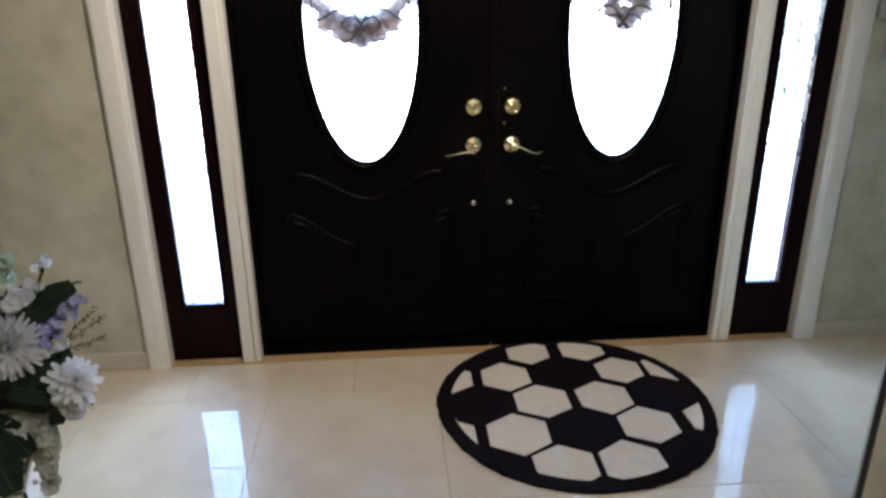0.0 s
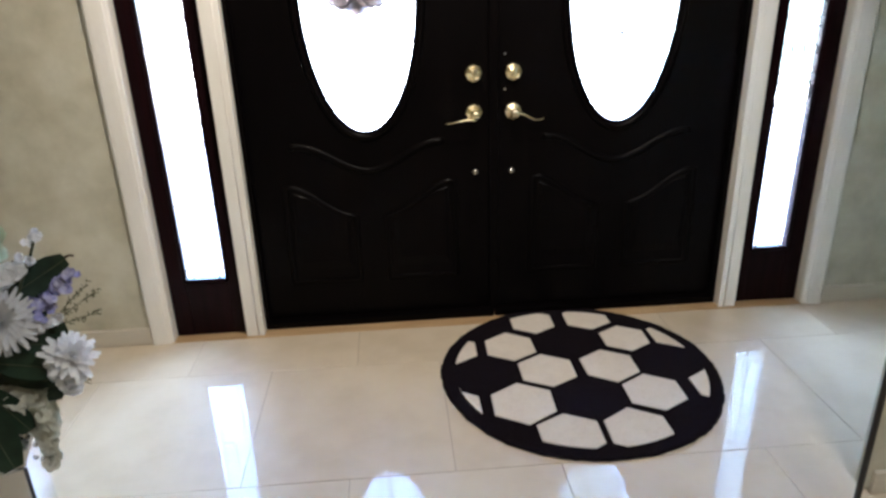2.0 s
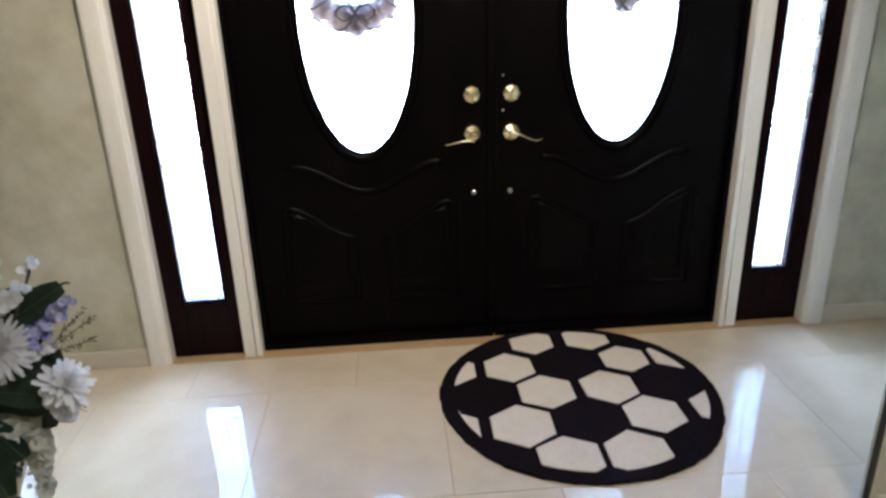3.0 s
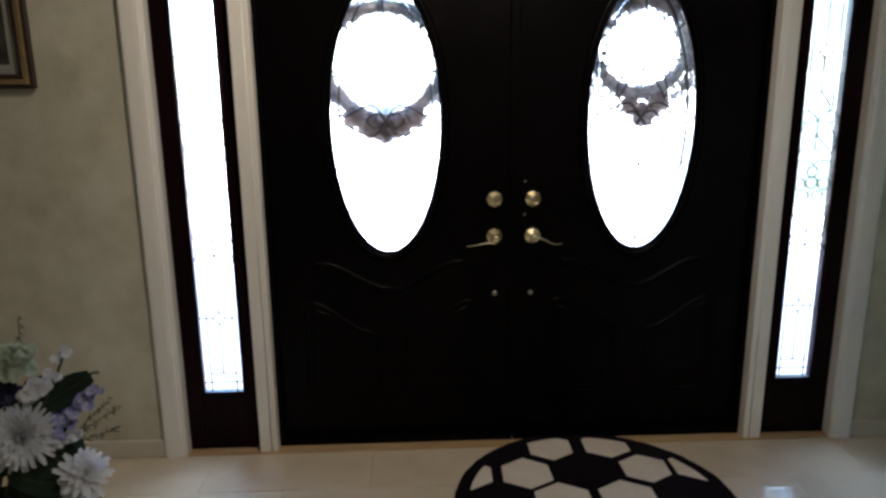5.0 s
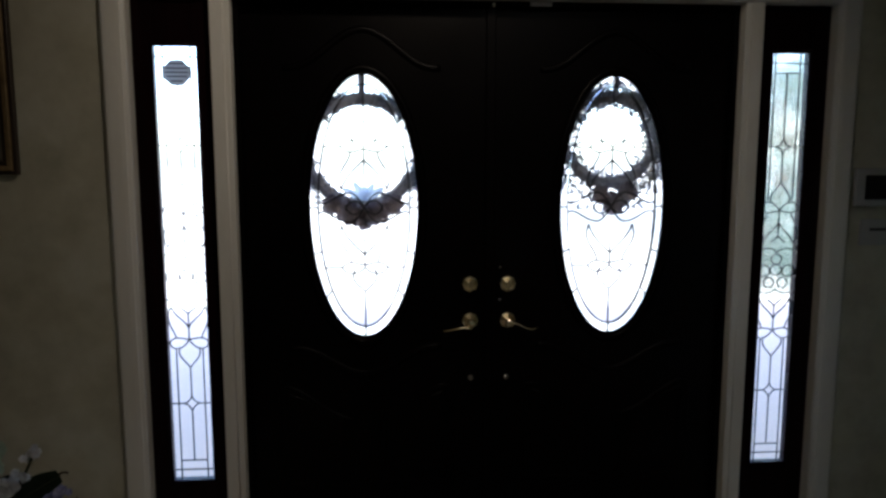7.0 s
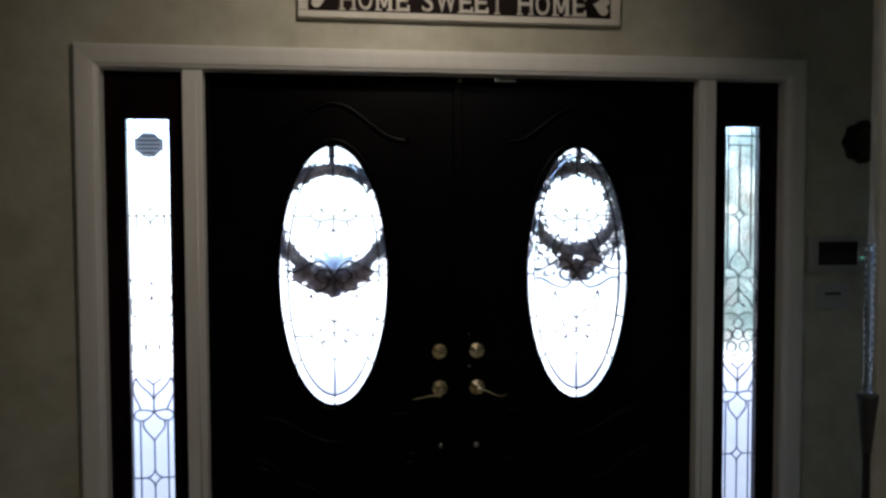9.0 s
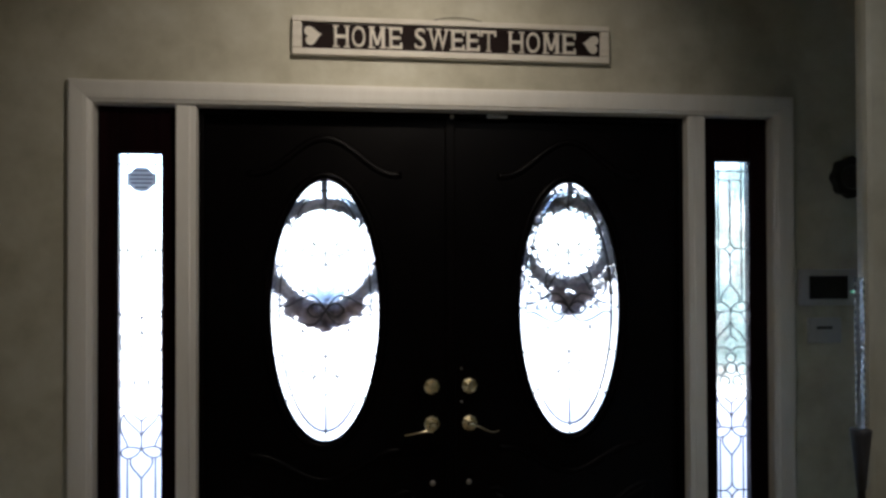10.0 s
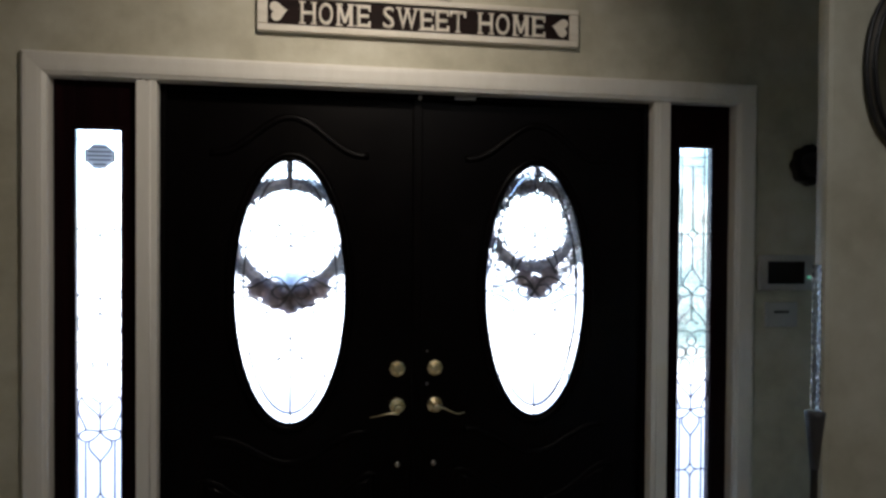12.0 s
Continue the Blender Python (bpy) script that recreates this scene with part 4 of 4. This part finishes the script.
    leaf((-1.110, -1.24, 0.600), (-1.010, -1.225, 0.585), 0.060, 0.03)
    leaf((-1.16, -1.25, 0.62), (-1.045, -1.245, 0.560), 0.070, 0.03)
    leaf((-1.15, -1.24, 0.68), (-1.055, -1.235, 0.775), 0.070, 0.03)
    for k in range(34):
        a = rnd.uniform(0, 6.28)
        base = Vector((-1.17 + 0.08 * (k % 2), -1.240, 0.54 + 0.006 * k + 0.02 * (k % 2)))
        r = rnd.uniform(0.06, 0.10) if k % 2 == 0 else rnd.uniform(0.035, 0.055)
        leaf(base, base + Vector((r * math.cos(a), 0.7 * r * math.sin(a) + 0.02, rnd.uniform(-0.05, 0.08))), 0.06, 0.03)

    def twig(a, b, n):
        a, b = Vector(a), Vector(b)
        bm = tube(curve(a, a.lerp(b, 0.4) + Vector((0, 0, 0.012)), a.lerp(b, 0.7) + Vector((0, 0, 0.012)), b, 8), 0.0008, 4)
        for i in range(n):
            c = a.lerp(b, 0.35 + 0.65 * (i + 1) / n) + Vector((0, 0, 0.007))
            petal(bm, c, Vector((rnd.uniform(-0.3, 1), rnd.uniform(-0.5, 0.5), rnd.uniform(-0.8, 1))), Vector((0, -1, 0)), rnd.uniform(0.006, 0.013), 0.0022, 0.1)
        part("twig", bm, STEM, f)
    for tip in ((-0.940, 0.768), (-0.956, 0.784), (-0.945, 0.722)):
        twig((-1.05, -1.25, 0.69), (tip[0], -1.24, tip[1]), 22)
    twig((-1.08, -1.25, 0.60), (-0.990, -1.25, 0.575), 10)
    twig((-1.10, -1.25, 0.86), (-1.098, -1.25, 0.955), 8)
    for x, z in ((-1.105, 0.448), (-1.098, 0.478), (-1.092, 0.443), (-1.112, 0.500)):
        bm = bmesh.new()
        bmesh.ops.create_icosphere(bm, subdivisions=1, radius=0.0055)
        bmesh.ops.translate(bm, vec=(x, -1.300, z), verts=bm.verts)
        part("bead", bm, ACRYLIC, f, "clear crystal bead")


build_flowers()


# ---- outside: wreaths, porch, ground, trees ----
def build_wreath(xc, zc, inner, outer, drop, seed, bow, size, count, gap, ribbon=False, twigs=0):
    """inner and outer radius of the ring; drop is how much deeper it hangs at its foot."""
    rnd = random.Random(seed)
    y = 0.150
    mid = (inner + outer) / 2
    w = thing("door_wreath", (xc, y, zc), "grey-brown dried wreath hung outside on the door glass", "wreath", "door wreaths")
    ring = [(xc + mid * math.cos(2 * math.pi * i / 48), y, zc + mid * math.sin(2 * math.pi * i / 48)) for i in range(48)]
    part("vine_ring", tube(ring, (outer - inner) * 0.5 * gap, 8, closed=True, radii=[(outer - inner) * 0.5 * gap * rnd.uniform(0.85, 1.15) for _ in ring]), WREATH, w)
    bm = bmesh.new()
    for i in range(count):
        t = rnd.uniform(0, 2 * math.pi)
        low = (0.5 - 0.5 * math.sin(t)) ** 2
        r = rnd.uniform(inner, outer + drop * low)
        c = Vector((xc + r * math.cos(t), y + rnd.uniform(-0.03, 0.02), zc + r * math.sin(t)))
        d = Vector((rnd.uniform(-1, 1), rnd.uniform(-0.4, 0.4), rnd.uniform(-1, 1)))
        petal(bm, c, d, Vector((0, -1, 0.1)), size * rnd.uniform(0.5, 1.1), size * rnd.uniform(0.22, 0.42), 0.2, 0.2)
    tagged(part("dried_leaves", bm, WREATH, w), kind="stuff")
    if twigs:
        bm = bmesh.new()
        for i in range(twigs):
            t = rnd.uniform(0, 2 * math.pi)
            span, off = rnd.uniform(0.25, 0.7), rnd.uniform(-0.02, 0.03)
            pts = []
            for k in range(7):
                a = t + span * k / 6
                r = rnd.uniform(inner, outer) * 0.3 + mid * 0.7 + off + 0.018 * math.sin(3.1 * k + i) + drop * 0.5 * (0.5 - 0.5 * math.sin(a)) ** 2
                pts.append((xc + r * math.cos(a), y - 0.028 + rnd.uniform(-0.02, 0.02), zc + r * math.sin(a)))
            tube(pts, 0.0016, 4, bm=bm)
        tagged(part("vine_twigs", bm, BARK, w), kind="stuff")
    for dx, dz, r in bow:
        bm = bmesh.new()
        for i in range(7):
            a = 2 * math.pi * i / 7 + rnd.uniform(-0.2, 0.2)
            petal(bm, Vector((xc + dx, y - 0.04, zc + dz)), Vector((math.cos(a), -0.25, math.sin(a))), Vector((0, -1, 0)), r, r * 0.8, 0.2, 0.3)
        part("blossom", bm, BLOSSOM, w)
    if ribbon:
        bm = bmesh.new()
        for a, length, width in ((0.55, 0.085, 0.030), (1.05, 0.070, 0.026), (2.1, 0.075, 0.028), (2.65, 0.090, 0.026), (1.57, 0.050, 0.034)):
            petal(bm, Vector((xc + 0.006, y - 0.035, zc - mid + 0.024)), Vector((math.cos(a), -0.1, math.sin(a))), Vector((0, -1, 0)), length, width, 0.25, 0.3)
        part("ribbon_bow", bm, RIBBON, w, "pale blue sheer ribbon bow")
    part("hanging_ribbon", box(xc - 0.012, xc + 0.012, 0.100, 0.104, zc + mid, TOP, 0.0005), WREATH, w)


build_wreath(-0.475, 1.462, 0.176, 0.226, 0.045, 3, ((-0.055, -0.225, 0.050), (0.055, -0.225, 0.052), (0.0, -0.245, 0.048), (-0.115, -0.195, 0.042), (0.115, -0.195, 0.042)), 0.022, 560, 0.95, True, twigs=24)
build_wreath(0.486, 1.512, 0.130, 0.205, 0.090, 5, ((-0.05, -0.21, 0.040), (0.055, -0.20, 0.042), (0.0, -0.245, 0.048)), 0.026, 1150, 0.62, twigs=110)


def build_shrub(x, y, w, h, seed):
    rnd = random.Random(seed)
    t = thing("shrub", (x, y, -0.16), "low rounded green shrub added to darken the side window's view", "shrub", "garden shrubs")
    stems = bmesh.new()
    for k in range(7):
        a = k * 0.9
        tube([(x + 0.05 * math.cos(a), y + 0.05 * math.sin(a), -0.16), (x + 0.3 * w * math.cos(a), y + 0.3 * w * math.sin(a), h * 0.6)], 0.02, 5, bm=stems)
    part("stem_cluster", stems, BARK, t)
    verts, faces = [], []
    for _ in range(2600):
        d = Vector((rnd.gauss(0, 1), rnd.gauss(0, 1), abs(rnd.gauss(0, 1)) - 0.15)).normalized()
        k = rnd.uniform(0.55, 1.0) * (1 + 0.16 * math.sin(5 * d.x + seed) + 0.12 * math.cos(7 * d.z))
        c = Vector((d.x * w * k, d.y * w * k, 0.12 + d.z * h * k))
        u = Vector((rnd.gauss(0, 1), rnd.gauss(0, 1), rnd.gauss(0, 1))).normalized() * rnd.uniform(0.03, 0.06)
        v = u.cross(Vector((rnd.gauss(0, 1), rnd.gauss(0, 1), rnd.gauss(0, 1)))).normalized() * u.length * 0.6
        n = len(verts)
        verts += [c - u, c + v, c + u, c - v]
        faces.append((n, n + 1, n + 2, n + 3))
    me = bpy.data.meshes.new("foliage")
    me.from_pydata(verts, [], faces)
    me.materials.append(FOLIAGE)
    ob = new("foliage", me)
    ob.parent = t


# shrubs added to dim what shows through the right side window
for i, (x, y, w, h) in enumerate(((4.5, 6.4, 0.9, 1.25), (6.2, 7.0, 1.0, 1.5))):
    build_shrub(x, y, w, h, 40 + i)

tagged(part("ground", box(-300, 300, 0.141, 500, -0.30, -0.16), GROUND), "sunlit pale paving and dry lawn reaching far off", "ground", kind="structure")
tagged(part("porch", box(-4.5, 4.5, 0.141, 4.4, -0.16, -0.02, 0.01), CONCRETE), "shaded pale concrete porch slab before the doors", "porch", kind="structure")


def build_tree(x, y, h, seed, low=0.06, leaves=75):
    rnd = random.Random(seed)
    t = thing("tree", (x, y, -0.16), "broad green garden tree in full leaf", "tree", "garden trees")
    trunk = tube([(x, y, -0.16), (x + 0.1, y, h * 0.25), (x - 0.1, y + 0.1, h * 0.55)], 0.2, 8, radii=[0.24, 0.18, 0.09])
    for k in range(6):
        a = k * 1.05 + rnd.uniform(-0.3, 0.3)
        tube([(x, y, h * 0.25), (x + h * 0.16 * math.cos(a), y + h * 0.16 * math.sin(a), h * 0.45), (x + h * 0.3 * math.cos(a), y + h * 0.3 * math.sin(a), h * 0.6)], 0.08, 6, bm=trunk, radii=[0.11, 0.07, 0.03])
    part("trunk", trunk, BARK, t)
    verts, faces = [], []
    lumps = [(rnd.uniform(-0.32, 0.32) * h, rnd.uniform(-0.32, 0.32) * h, rnd.uniform(low, 0.95) * h, rnd.uniform(0.12, 0.2) * h) for _ in range(34)]
    for lx, ly, lz, lr in lumps:
        for _ in range(leaves):
            d = Vector((rnd.gauss(0, 1), rnd.gauss(0, 1), rnd.gauss(0, 1))).normalized() * lr * rnd.uniform(0.5, 1.05)
            c = Vector((lx, ly, lz + 0.16)) + d
            u = Vector((rnd.gauss(0, 1), rnd.gauss(0, 1), rnd.gauss(0, 1))).normalized() * rnd.uniform(0.10, 0.2)
            w = u.cross(Vector((rnd.gauss(0, 1), rnd.gauss(0, 1), rnd.gauss(0, 1)))).normalized() * u.length * 0.6
            k = len(verts)
            verts += [c - u, c + w, c + u, c - w]
            faces.append((k, k + 1, k + 2, k + 3))
    me = bpy.data.meshes.new("crown")
    me.from_pydata(verts, [], faces)
    me.materials.append(FOLIAGE)
    crown = new("crown", me)
    crown.parent = t


for i, (x, y, h) in enumerate(((11.5, 18.0, 6.5), (15.5, 20.0, 7.5), (20.5, 21.0, 7.0))):
    build_tree(x, y, h, 20 + i)
# tall tree added above direct view, to dim sky reflections on the right
build_tree(6.2, 10.5, 12.0, 31, 0.42, 130)

# ---- floor tiles, last ----
def build_floor():
    base = part("floor", box(X_L, X_R, Y_B, 0.0, -0.16, -0.0014), GROUT)
    tagged(base, "polished cream porcelain tile floor in running bond", "floor", kind="structure")
    size, joint = 0.600, 0.0019
    cache = {}

    def tile_mesh(w, d):
        key = (round(w, 3), round(d, 3))
        if key not in cache:
            bm = bmesh.new()
            lo = [bm.verts.new((x, y, -0.004)) for x, y in ((0, 0), (w, 0), (w, d), (0, d))]
            mi = [bm.verts.new((x, y, -0.001)) for x, y in ((0, 0), (w, 0), (w, d), (0, d))]
            e = 0.0005
            hi = [bm.verts.new((x, y, 0.0)) for x, y in ((e, e), (w - e, e), (w - e, d - e), (e, d - e))]
            for p, q in ((lo, mi), (mi, hi)):
                for k in range(4):
                    bm.faces.new((p[k], p[(k + 1) % 4], q[(k + 1) % 4], q[k]))
            bm.faces.new(hi)
            bm.faces.new(lo)
            cache[key] = finish("tile", bm, TILE)
        return cache[key]
    edges = [0.0, -0.30]
    while edges[-1] > Y_B:
        edges.append(max(Y_B, edges[-1] - size))
    for r, (ya, yb) in enumerate(zip(edges[1:], edges)):
        shift = -0.848 if r % 2 else -0.546
        k0 = math.floor((X_L - shift) / size)
        x = shift + k0 * size
        while x < X_R:
            xa, xb = max(x, X_L), min(x + size, X_R)
            if xb - xa > 0.01:
                ob = new("tile", tile_mesh(xb - xa - joint, yb - ya - joint))
                ob.location = (xa + joint / 2, ya + joint / 2, 0)
                ob.parent = base
            x += size


build_floor()
